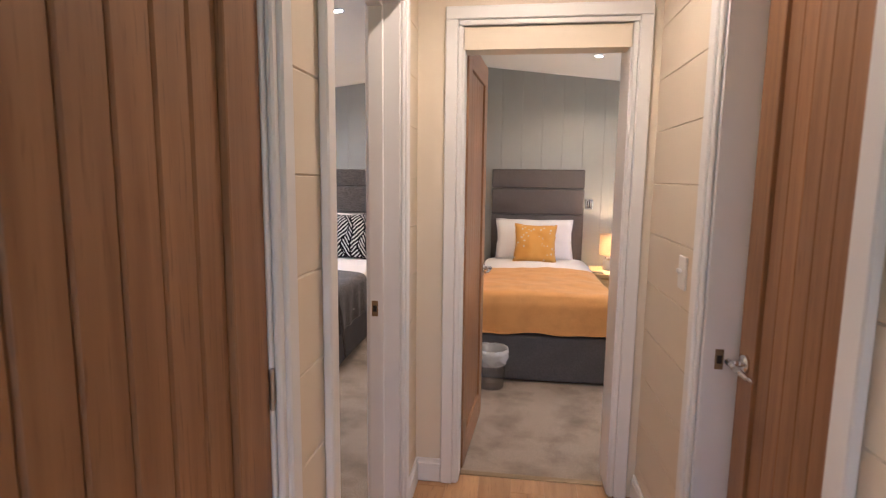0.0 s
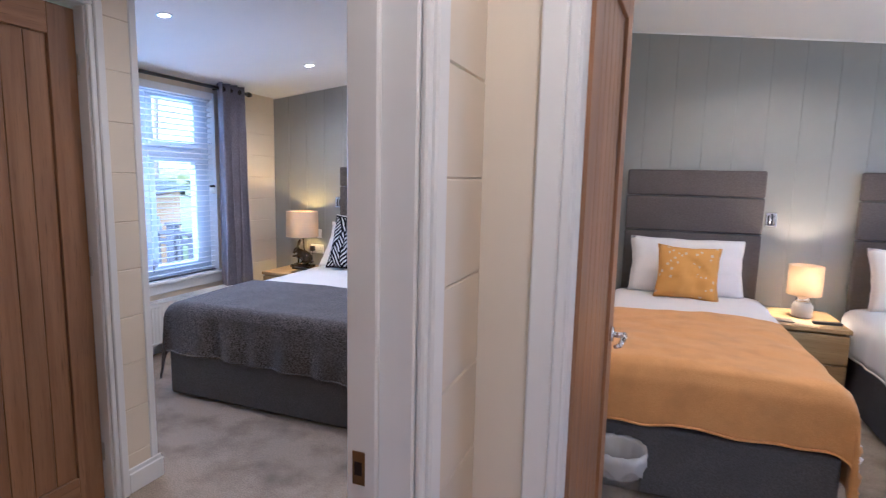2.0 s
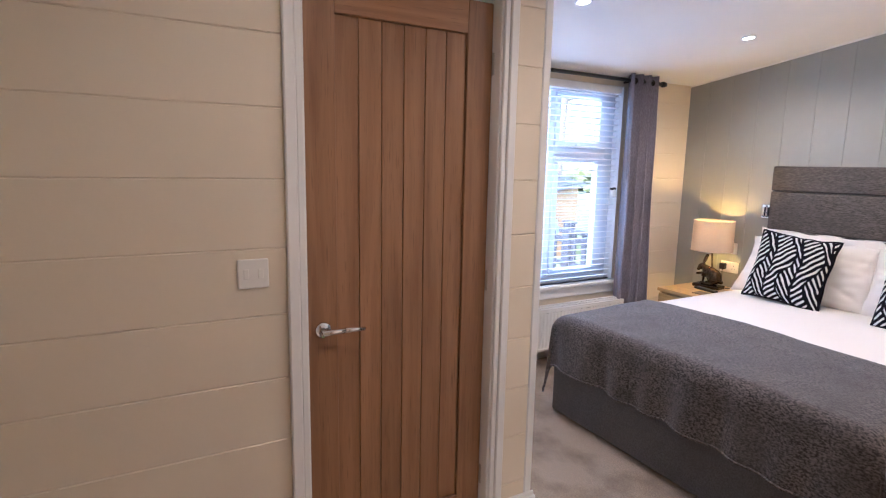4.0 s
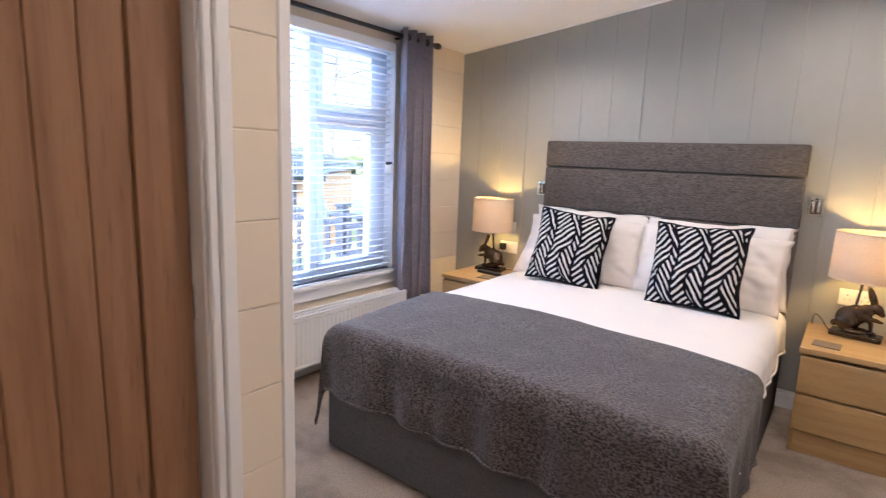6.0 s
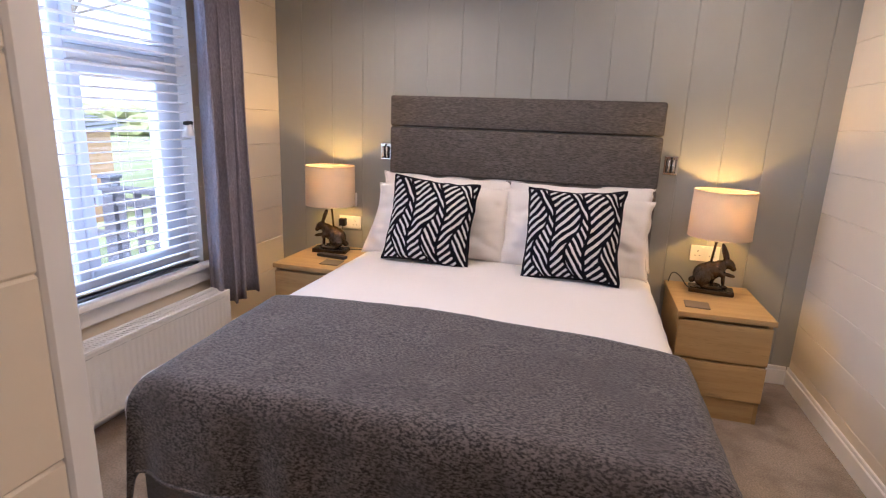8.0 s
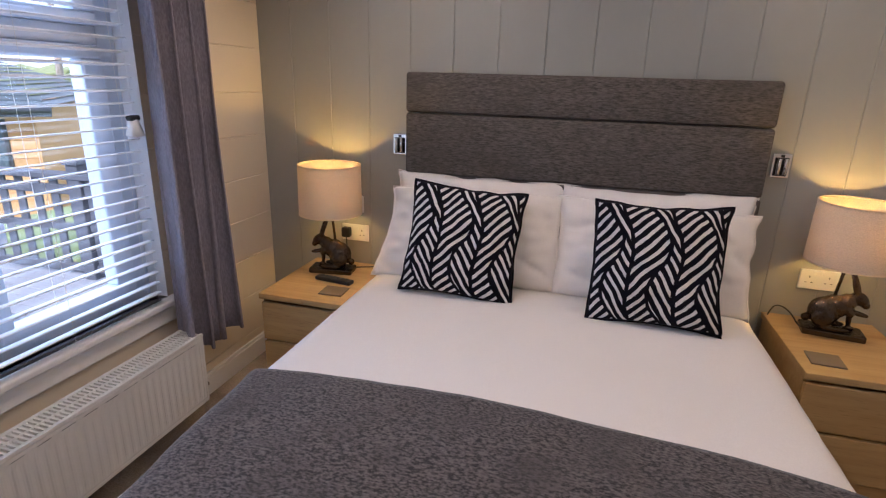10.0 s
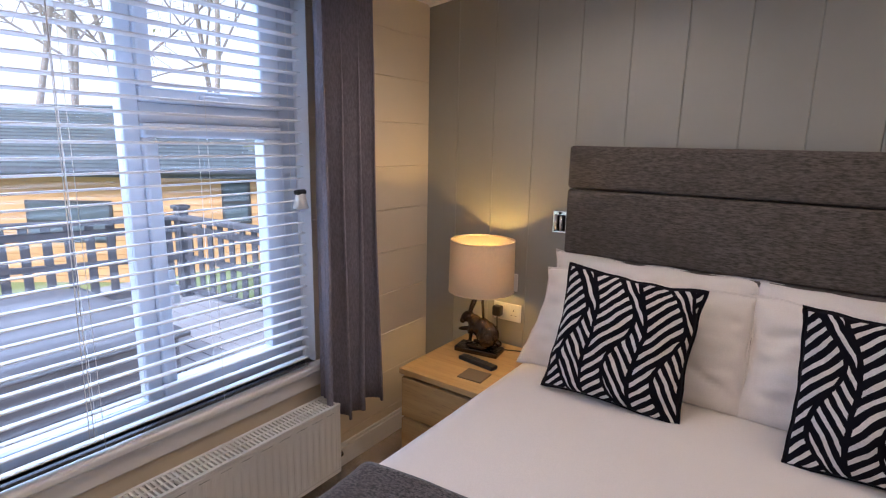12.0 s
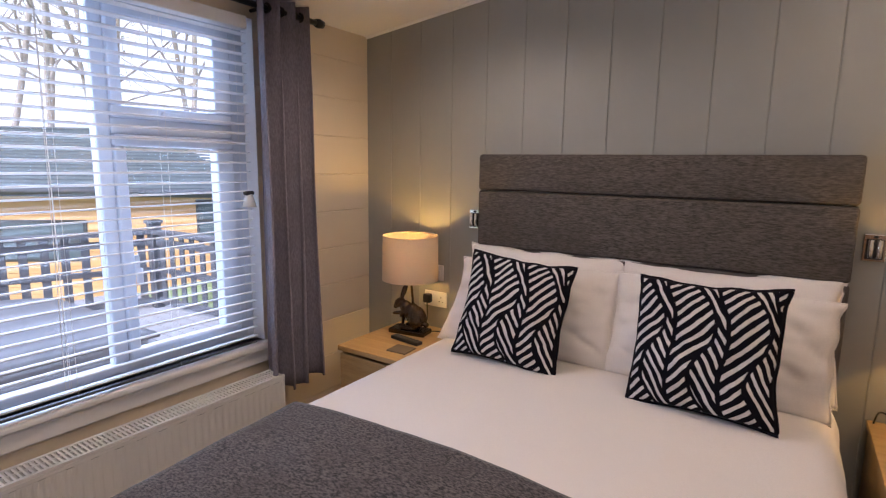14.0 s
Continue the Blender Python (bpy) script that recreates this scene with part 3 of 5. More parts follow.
oak_door("door_bedroom", "open oak-veneer door with vertical planks, chrome lever", 0.66, 1.965, pose(-0.417, 1.41, 0, 0, 0, 169.5))
oak_door("door_hall_cupboard", "closed oak-veneer plank door in the hallway", 0.705, 1.97, pose(HALL_W - 0.024, 1.036, 0, 0, 0, -90), planks=7, s=0.105, groove=0.004)
oak_door("door_cupboard", "closed oak-veneer door with grooved centre panel and chrome lever", 0.665, 1.972, pose(-2.005, 2.786, 0, 0, 0, -90))
oak_door("door_twin_bedroom", "open oak-veneer door into the twin bedroom", 0.64, 1.975, pose(-0.086, 2.553, 0, 0, 0, 85.8), 0.88)
oak_door("door_bathroom", "oak-veneer bathroom door standing ajar", 0.618, 1.965, pose(0.803, 1.136, 0, 0, 0, 89.0), 0.875)

for name, m in (("strike_plate", pose(-0.364, 2.084, 0.888)), ("strike_plate", pose(0.745, 1.765, 0.865))):
    sp = thing(name, "aged brass latch strike plate on the door lining", "strike plate", m)
    part("plate", boxes((-0.012, 0.012, -0.0025, 0, -0.03, 0.03), bev=0.001, seg=1), BRASSY, sp)
    part("latch_hole", boxes((-0.007, 0.007, -0.0035, -0.0025, -0.012, 0.012)), BLACK, sp)

# ---- soft furnishing shapes ----


def cushion_mesh(w, h, t, n=18, p=3.0, crease=0.006, seed=0.0, pinch=0.06, flare=0.0):
    """A stuffed rectangle in the x-z plane, standing on z = 0, plump along y; its front carries a square UV map."""
    bm = bmesh.new()
    uv = bm.loops.layers.uv.new("UVMap")
    sheets = []
    for side in (-1, 1):
        grid = []
        for j in range(n + 1):
            row = []
            for i in range(n + 1):
                a, b = 2 * i / n - 1, 2 * j / n - 1
                full = max(0.0, (1 - abs(a) ** p) * (1 - abs(b) ** p)) ** 0.5
                x = a * w / 2 * (1 - pinch * (1 - b * b) * abs(a) ** 6)
                x += flare * w * ((1 - b) / 2) ** 1.5 * min(a, 0)
                z = h / 2 + b * h / 2 * (1 - pinch * (1 - a * a) * abs(b) ** 6)
                x += noise.noise(Vector((a * 3.1 + seed, b * 3.1, 4.4))) * crease * 0.55
                z += noise.noise(Vector((a * 3.1 - seed, b * 3.1, 9.4))) * crease * 0.55 * (b + 1) / 2
                fold = 1 - abs(noise.noise(Vector((a * 2.1 + b * 1.2 + seed, b * 1.3 - a * 0.6, seed)))) * 2.6
                k = max(0.0, fold) ** 2 * crease * -1.1
                k += noise.noise(Vector((a * 1.7 + seed, b * 1.7 - seed, side * 2.0))) * crease * 2 + noise.noise(Vector((a * 5 + seed, b * 5, side))) * crease
                row.append(((x, side * (t / 2 * full + k * full), z), (i / n, j / n)))
            grid.append(row)
        sheets.append(grid)
    made = {}

    def vert(side, j, i):
        rim = i in (0, n) or j in (0, n)
        key = (0 if rim else side, j, i)
        if key not in made:
            co = sheets[side][j][i][0]
            made[key] = bm.verts.new((co[0], 0 if rim else co[1], co[2]))
        return made[key]

    for side in (0, 1):
        for j in range(n):
            for i in range(n):
                ids = ((j, i), (j, i + 1), (j + 1, i + 1), (j + 1, i))
                f = bm.faces.new([vert(side, *q) for q in ids])
                for loop, (b, a) in zip(f.loops, ids):
                    loop[uv].uv = (a / n, b / n)
    return bm


def piping(points, r, closed=False, seg=6):
    """A thin cord along the points."""
    bm = bmesh.new()
    n = len(points)
    rings = []
    for i, p in enumerate(points):
        a = points[(i - 1) % n] if closed or i else p
        b = points[(i + 1) % n] if closed or i < n - 1 else p
        d = (b - a).normalized()
        u = d.cross(Vector((0.31, 0.22, 0.93))).normalized()
        w = d.cross(u)
        rings.append([bm.verts.new(p + (u * math.cos(2 * math.pi * k / seg) + w * math.sin(2 * math.pi * k / seg)) * r) for k in range(seg)])
    for a, b in zip(rings, rings[1:] + (rings[:1] if closed else [])):
        for k in range(seg):
            bm.faces.new((a[k], a[(k + 1) % seg], b[(k + 1) % seg], b[k]))
    return bm


def rim_cord(ob, r, material, name="piping"):
    """Cord round the rim of a cushion made by cushion_mesh."""
    rim = [v.co.copy() for v in ob.data.vertices if abs(v.co.y) < 1e-6]
    mid = sum(rim, Vector()) / len(rim)
    rim.sort(key=lambda p: math.atan2(p.z - mid.z, p.x - mid.x))
    return part(name, piping(rim, r, True), material, ob, "", True)


def hem(ob, nx, ny, material, r=0.006):
    """Stitched hem along the sides and the foot of a cloth made by draped."""
    v = ob.data.vertices
    at = lambda j, i: v[j * (nx + 1) + i].co.copy()
    line = [at(j, 0) for j in range(ny + 1)] + [at(ny, i) for i in range(1, nx + 1)] + [at(j, nx) for j in range(ny - 1, -1, -1)]
    return part("hem", piping(line, r), material, ob, "", True)


def fold_over(d, r):
    """How far out and how far down a cloth lies that has passed an edge's start by d and bends round it with radius r."""
    if d <= 0:
        return d, 0.0
    if d < r * math.pi / 2:
        return r * math.sin(d / r), r * (1 - math.cos(d / r))
    return r, r + d - r * math.pi / 2


def draped(x0, x1, y0, top, drop_l, drop_r, drop_f, back, r=0.05, nx=72, ny=40, ripple=0.012, seed=0.0, puff=0.0, flare=0.10, corner=0.42, lean=0.0):
    """Cloth over a bed between x0 and x1, from back(u) to the foot at y0, hanging over both sides and the foot."""
    bm = bmesh.new()
    wide = x1 - x0 - 2 * r
    long_l, long_r, long_f = drop_l + r * 0.57, drop_r + r * 0.57, drop_f + r * 0.57
    rows = []
    for j in range(ny + 1):
        row = []
        for i in range(nx + 1):
            u = i / nx
            s = -long_l + u * (wide + long_l + long_r)
            b = back(min(max(s / wide, 0), 1))
            run = b - (y0 + r) + long_f
            t = j / ny * run
            if s < 0:
                out, dx = fold_over(-s, r)
                x, sx = x0 + r - out, -1
            elif s > wide:
                out, dx = fold_over(s - wide, r)
                x, sx = x1 - r + out, 1
            else:
                x, dx, sx = x0 + r + s, 0.0, 0
            past = t - (b - (y0 + r))
            if past > 0:
                out, dy = fold_over(past, r)
                y = y0 + r - out
            else:
                y, dy = b - t, 0.0
            x -= lean * (y - y0 - 0.4) * max(0.0, 1 - max(s, 0) / (0.35 * wide))
            lo, hi = min(dx, dy), max(dx, dy)
            z = top - hi - corner * lo
            x += sx * flare * lo
            y -= flare * 0.6 * lo
            w = noise.noise(Vector((x * 3.1 + seed, y * 3.1, 0.3))) * 0.5 + noise.noise(Vector((x * 9 + seed, y * 9, 1.3))) * 0.25
            if hi < 0.03:
                z += w * ripple * 0.9 + puff * math.sin(math.pi * min(max(s / wide, 0), 1)) ** 0.5
            if dy > 0.02:
                y -= hi * 0.22 * noise.noise(Vector((x * 7 + seed, 0, 2.2))) + ripple * w + 0.03 * hi
                z += 0.05 * dy * noise.noise(Vector((x * 4 + seed, 5, 0)))
            if dx > 0.02:
                x += sx * (hi * 0.14 * noise.noise(Vector((0, y * 7 + seed, 4.2))) + ripple * w + 0.02 * hi)
                z += 0.05 * dx * noise.noise(Vector((9, y * 4 + seed, 0)))
            row.append(bm.verts.new((x, y, z)))
        rows.append(row)
    for a, b in zip(rows, rows[1:]):
        for i in range(nx):
            bm.faces.new((a[i], a[i + 1], b[i + 1], b[i]))
    return bm


def thicken(ob, by):
    m = ob.modifiers.new("thickness", "SOLIDIFY")
    m.thickness, m.offset = by, -1
    return ob


# ---- beds ----
def bed(name, label, x0, x1, foot, headtop, cover, board_mat, seams):
    ob = thing(name, label, "bed", pose((x0 + x1) / 2, foot, 0))
    w, long = (x1 - x0) / 2, HEAD_Y - 0.07 - foot
    part("divan_base", boxes((-w - 0.045, w + 0.012, -0.032, long, 0.012, 0.33), bev=0.018, seg=3), DIVAN, ob, "dark grey fabric divan base")
    for x in (-w + 0.03, w - 0.03):
        for y in (0.05, long - 0.1):
            bm = bmesh.new()
            tube(bm, (x, y, 0.0), (x, y, 0.04), 0.022, 0.018, 14)
            part("glide_foot", bm, CHROME, ob, "small chrome glide foot")
    part("mattress", boxes((-w + 0.005, w - 0.005, 0.03, long, 0.33, 0.545), bev=0.05, seg=4), COTTON, ob, smooth=True)
    y1 = long + 0.005
    levels = [0.34, *seams, headtop]
    for i, (a, b) in enumerate(zip(levels, levels[1:])):
        q = part("headboard_panel", boxes((-w, w, y1, y1 + 0.055, a + 0.002, b - 0.002), bev=0.014, seg=3), board_mat if i or board_mat is not HEADB else HEADV, ob, "padded woven fabric headboard panel", True)
    return ob


def cover(name, label, category, bm, material, m, thick=0.012, hem_grid=None):
    ob = link(name, bm, material, None, "", True)
    if hem_grid:
        hem(ob, *hem_grid, material)
    ob.matrix_basis = m
    return tagged(thicken(ob, thick), label, category)


BX0, BX1, FOOT = -2.60, -1.095, 3.745
bed("double_bed", "double divan bed with tall grey fabric headboard", BX0, BX1, FOOT, 1.463, None, HEADB, (1.012, 1.287))
cover("duvet", "smooth white cotton duvet on the double bed", "duvet", draped(BX0 - 0.092, BX1 + 0.010, FOOT - 0.005, 0.575, 0.13, 0.20, 0.06, lambda u: 5.56, 0.07, 64, 60, 0.006, 3.1, 0.012), COTTON, pose(0, 0, 0), 0.02, (64, 60))
cover("throw", "charcoal fleece throw draped over the foot of the bed", "throw", draped(BX0 - 0.080, BX1 + 0.042, FOOT - 0.052, 0.592, 0.32, 0.30, 0.30, lambda u: 4.475 + 0.21 * u * (1 - u) - 0.06 * u, 0.06, 110, 80, 0.012, 7.7, 0.012, 0.10, 0.60, 0.075), THROW, pose(0, 0, 0), 0.01, (110, 80))

for k, (cx, y, tilt, zz, turn) in enumerate(((-2.25, 5.515, -13, 0.575, 0.8), (-2.235, 5.40, -19, 0.572, -0.8), (-1.485, 5.515, -13, 0.575, -1.0), (-1.50, 5.40, -19, 0.57, 0.8))):
    ob = link("pillow", cushion_mesh(0.78, 0.455 if k % 2 == 0 else 0.42, 0.155, 40, 2.6, 0.020, k * 3.7, 0.06, 0.09 if k == 1 else 0.0), COTTON, None, "", True)
    ob.matrix_basis = pose(cx, y, zz, tilt, turn, 0)
    rim_cord(ob, 0.0035, COTTON, "seam")
    tagged(ob, "plump white cotton pillow leaning on the headboard", "pillow", "bed pillows")
for k, (cx, cy, spin, yaw) in enumerate(((-2.25, 5.21, 4.0, 3), (-1.497, 5.175, -1.0, -2))):
    ob = link("cushion", cushion_mesh(0.472, 0.462, 0.145, 36, 2.2, 0.013, 20 + k * 5.1, 0.085), STRIPES, None, "", True)
    ob.matrix_basis = pose(cx, cy, 0.582, -18, spin, yaw)
    rim_cord(ob, 0.0045, BLACKCLOTH)
    tagged(ob, "black scatter cushion with plaited white stripes", "cushion", "striped cushions")

# twin beds in the other room
for k, x in enumerate((-0.085, 1.375)):
    bed("single_bed", "single divan bed with tall grey-brown headboard", x, x + 0.912, FOOT, 1.48, None, HEADV, (1.03, 1.29))
    cover("duvet", "white cotton duvet on the single bed", "duvet", draped(x - 0.06, x + 0.955, FOOT - 0.005, 0.59, 0.25, 0.25, 0.2, lambda u: 5.5, 0.08, 40, 48, 0.012, 11.0 + k, 0.015), COTTON, pose(0, 0, 0), 0.02, (40, 48))
    ob = link("pillow", cushion_mesh(0.76, 0.42, 0.17, 18, 2.6, 0.012, 31 + k), COTTON, None, "", True)
    ob.matrix_basis = pose(x + 0.43, 5.42, 0.59, -20, 0, 0)
    rim_cord(ob, 0.0035, COTTON, "seam")
    tagged(ob, "plump white pillow leaning on the headboard", "pillow", "bed pillows")
cover("throw", "mustard fleece throw draped over the single bed", "throw", draped(-0.16, 0.862, FOOT - 0.04, 0.61, 0.25, 0.40, 0.26, lambda u: 4.72 + 0.05 * u, 0.08, 90, 90, 0.026, 17.3, 0.018, 0.10, 0.70), MUSTARD, pose(0, 0, 0), 0.01, (90, 90))
ob = link("cushion", cushion_mesh(0.40, 0.37, 0.13, 18, 2.4, 0.012, 51.0, 0.09), PRINT, None, "", True)
ob.matrix_basis = pose(0.345, 5.23, 0.60, -18, 1.5, 0)
rim_cord(ob, 0.004, PRINT)
tagged(ob, "mustard scatter cushion with a small cream print", "cushion")


# ---- bedside cabinets and what stands on them ----
def nightstand(m, group="bedside cabinets"):
    ob = thing("nightstand", "pale oak two-drawer bedside cabinet", "bedside cabinet", m, group)
    part("top", boxes((-0.205, 0.205, -0.02, 0.51, 0.495, 0.52), bev=0.002, seg=1), BLOND, ob)
    part("carcass", boxes((-0.197, -0.180, 0.008, 0.505, 0.0, 0.495), (0.180, 0.197, 0.008, 0.505, 0.0, 0.495), (-0.18, 0.18, 0.49, 0.505, 0.0, 0.495), (-0.18, 0.18, 0.03, 0.49, 0.47, 0.495)), BLOND, ob)
    part("front_panel", boxes((-0.18, 0.18, 0.0075, 0.02, 0.105, 0.47)), BLOND, ob)
    part("plinth", boxes((-0.18, 0.18, 0.010, 0.03, 0.0, 0.105)), BLOND, ob)
    for z0, z1 in ((0.115, 0.288), (0.300, 0.478)):
        part("drawer_front", boxes((-0.197, 0.197, -0.012, 0.006, z0, z1), bev=0.0025, seg=1), BLOND, ob)
    return ob


first_stand = nightstand(pose(-0.787, 5.145, 0))
copy_thing(first_stand, pose(-2.90, 5.145, 0))
copy_thing(first_stand, pose(1.067, 5.15, 0))


def hare_lamp(m, face):
    """Table lamp on a sitting hare. face: -1 looks along -x, 1 along +x."""
    ob = thing("table_lamp", "table lamp with bronze hare base and linen drum shade", "lamp", m, "hare lamps")
    part("plinth", boxes((-0.105, 0.105, -0.05, 0.05, 0.0, 0.026), bev=0.006, seg=2), BRONZE, ob)
    bm = bmesh.new()
    for c, r, t in (((-0.038, 0, 0.092), (0.056, 0.042, 0.060), (0, 0, 0)), ((-0.008, 0, 0.118), (0.050, 0.034, 0.046), (0, 38, 0)), ((0.026, 0, 0.140), (0.034, 0.027, 0.036), (0, 25, 0)),
                    ((0.064, 0, 0.160), (0.035, 0.022, 0.024), (0, 38, 0)), ((0.086, 0, 0.138), (0.016, 0.013, 0.014), (0, 45, 0)), ((0.044, 0.014, 0.215), (0.012, 0.006, 0.050), (0, -24, 0)),
                    ((0.036, -0.013, 0.218), (0.012, 0.006, 0.052), (0, -16, 0)), ((0.050, 0.016, 0.076), (0.010, 0.010, 0.052), (0, -6, 0)), ((0.068, -0.016, 0.106), (0.034, 0.009, 0.010), (0, 12, 0)),
                    ((0.036, -0.018, 0.108), (0.014, 0.012, 0.026), (0, -30, 0)), ((-0.004, 0.034, 0.036), (0.052, 0.014, 0.012), (0, 0, 0)), ((-0.004, -0.034, 0.036), (0.052, 0.014, 0.012), (0, 0, 0)),
                    ((-0.046, 0.030, 0.074), (0.038, 0.020, 0.042), (0, -15, 0)), ((-0.046, -0.030, 0.074), (0.038, 0.020, 0.042), (0, -15, 0)), ((-0.094, 0, 0.056), (0.016, 0.013, 0.016), (0, 0, 0)),
                    ((0.058, 0.016, 0.032), (0.020, 0.010, 0.008), (0, 0, 0))):
        blob(bm, (c[0] * face, c[1], c[2]), r, (t[0], t[1] * face, t[2]), 3)
    hare = part("hare", bm, BRONZE, ob, "bronze resin sitting hare", True)
    rm = hare.modifiers.new("one_skin", "REMESH")
    rm.mode, rm.voxel_size, rm.use_smooth_shade = "VOXEL", 0.0036, True
    bm = bmesh.new()
    tube(bm, (-0.02 * face, 0, 0.13), (0, 0, 0.34), 0.006, seg=10)
    tube(bm, (0, 0, 0.33), (0, 0, 0.375), 0.016, seg=14)
    part("stem", bm, BRONZE, ob, "", True)
    # Unseen lampholder, added to block the bulb's direct light towards the socket.
    bm = bmesh.new()
    turned(bm, [(0.0, 0.358), (0.017, 0.358), (0.021, 0.364), (0.021, 0.392), (0.0, 0.392)], 20)
    part("lampholder", bm, BLACK, ob, "black lampholder", True)
    bm = bmesh.new()
    turned(bm, [(0.147, 0.297), (0.144, 0.520), (0.142, 0.520), (0.145, 0.297), (0.147, 0.297)], 48)
    part("shade", bm, SHADE, ob, "cream linen drum shade", True)
    for z, r in ((0.5225, 0.143), (0.2955, 0.146)):
        bm = bmesh.new()
        turned(bm, [(r + 0.002, z - 0.003), (r + 0.002, z + 0.003), (r - 0.003, z + 0.003), (r - 0.003, z - 0.003), (r + 0.002, z - 0.003)], 40)
        part("trim_ring", bm, SHADE, ob, "", True)
    bm = bmesh.new()
    blob(bm, (0, 0, 0.41), (0.022, 0.022, 0.030))
    b = part("bulb", bm, BULB, ob, "", True)
    b.visible_shadow = False
    return ob


hare_lamp(pose(-2.93, 5.49, 0.52, 0, 0, 8), -1)
hare_lamp(pose(-0.79, 5.50, 0.52, 0, 0, -8), 1)
WARM = (1.0, 0.57, 0.12)
for x, y in ((-2.93, 5.49), (-0.79, 5.50)):
    lamp("bedside_bulb", "POINT", LAMPS, WARM, pose(x, y, 0.94), radius=0.022)

small = thing("table_lamp", "small table lamp with grey ceramic base and cylinder shade", "lamp", pose(1.068, 5.42, 0.52))
bm = bmesh.new()
turned(bm, [(0.0, 0.0), (0.052, 0.0), (0.062, 0.012), (0.060, 0.075), (0.046, 0.098), (0.0, 0.098)], 28)
part("base", bm, CERAMIC, small, "", True)
bm = bmesh.new()
turned(bm, [(0.0, 0.098), (0.040, 0.098), (0.044, 0.118), (0.036, 0.150), (0.0, 0.150)], 28)
part("collar", bm, CHROME, small, "polished chrome collar", True)
bm = bmesh.new()
turned(bm, [(0.100, 0.150), (0.100, 0.345), (0.098, 0.345), (0.098, 0.150), (0.100, 0.150)], 36)
part("shade", bm, THIN_SHADE, small, "", True)
lamp("bedside_bulb", "POINT", LAMPS * 1.7, (1.0, 0.66, 0.32), pose(1.068, 5.42, 0.52 + 0.25), radius=0.02)

remote = thing("remote_control", "black television remote control on the cabinet", "remote control", pose(-2.86, 5.365, 0.52, 0, 0, -8))
part("body", boxes((-0.095, 0.095, -0.022, 0.022, 0.0, 0.018), bev=0.006, seg=2), BLACK, remote)
for i in range(7):
    for j in (-1, 0, 1):
        part("button", boxes((-0.07 + i * 0.022 - 0.006, -0.07 + i * 0.022 + 0.006, j * 0.012 - 0.004, j * 0.012 + 0.004, 0.0185, 0.020)), DARKGREY, remote)
first_mat = tagged(link("coaster", boxes((-0.055, 0.055, -0.05, 0.05, 0.0, 0.006), bev=0.002, seg=1), SLATE), "square dark leather coaster on the cabinet", "coaster", "coasters")
first_mat.matrix_basis = pose(-2.805, 5.252, 0.52, 0, 0, 3)
copy_thing(first_mat, pose(-0.895, 5.245, 0.52, 0, 0, -4))
copy_thing(first_mat, pose(0.93, 5.25, 0.52))
r2 = thing("remote_control", "black television remote control on the cabinet", "remote control", pose(1.17, 5.25, 0.52, 0, 0, 4))
part("body", boxes((-0.08, 0.08, -0.02, 0.02, 0.0, 0.018), bev=0.006, seg=2), BLACK, r2)


# ---- sockets, switches, reading lights ----
def face_plate(name, label, m, w, h=0.086):
    """A moulded plate in the x-z plane that faces -y."""
    ob = thing(name, label, name.replace("_", " "), m)
    part("plate", boxes((-w / 2, w / 2, -0.009, 0, -h / 2, h / 2), bev=0.004, seg=2), PLATE, ob)
    return ob


def double_socket(m):
    ob = face_plate("wall_socket", "white double wall socket", m, 0.146)
    for dx in (-0.036, 0.036):
        for px, pz, w, h in ((0, 0.012, 0.004, 0.008), (-0.011, -0.012, 0.007, 0.003), (0.011, -0.012, 0.007, 0.003)):
            part("pin_hole", boxes((dx + px - w / 2, dx + px + w / 2, -0.0098, -0.0088, pz - h / 2, pz + h / 2)), BLACK, ob)
        part("rocker", boxes((dx * 0.35 - 0.006, dx * 0.35 + 0.006, -0.013, -0.009, 0.016, 0.034), bev=0.001, seg=1), PLATE, ob)
    return ob


double_socket(pose(-2.885, HEAD_Y, 0.677))
double_socket(pose(-0.808, HEAD_Y, 0.685))
sw = face_plate("light_switch", "white single light switch", pose(-2.862, HEAD_Y, 0.826), 0.050)
part("rocker", boxes((-0.008, 0.008, -0.013, -0.009, -0.014, 0.014), bev=0.001, seg=1), PLATE, sw)
sw = face_plate("light_switch", "white double light switch on the cupboard wall", pose(-1.94, 1.957, 1.10, 0, 0, 90), 0.086)
for dx in (-0.02, 0.02):
    part("rocker", boxes((dx - 0.007, dx + 0.007, -0.013, -0.009, -0.014, 0.014), bev=0.001, seg=1), PLATE, sw)
sw = face_plate("light_switch", "white pull switch box on the hallway wall", pose(HALL_E, 1.98, 1.08, 0, 0, -90), 0.072, 0.11)
part("knob", boxes((-0.010, 0.010, -0.024, -0.009, 0.0, 0.014), bev=0.004, seg=2), PLATE, sw)
plug = thing("mains_plug", "black mains plug with lamp cable", "plug", pose(-2.925, HEAD_Y - 0.01, 0.682))
part("body", boxes((-0.022, 0.022, -0.036, 0.0, -0.026, 0.024), bev=0.007, seg=2), BLACK, plug)
wire("cable", [(0, -0.022, -0.02), (0.005, -0.026, -0.08), (0.012, -0.035, -0.135), (-0.01, -0.10, -0.155), (-0.02, -0.18, -0.157)], 0.003, BLACK, plug)
wire("cable", [(0.05, -0.11, -0.157), (0.10, -0.08, -0.157), (0.16, -0.06, -0.157), (0.185, -0.04, -0.157)], 0.0025, BLACK, plug)
cab = wire("lamp_cable", [(-0.86, 5.50, 0.523), (-0.90, 5.50, 0.53), (-0.935, 5.51, 0.585), (-0.965, 5.55, 0.60), (-0.975, 5.62, 0.56), (-0.978, 5.66, 0.45)], 0.003, BLACK)
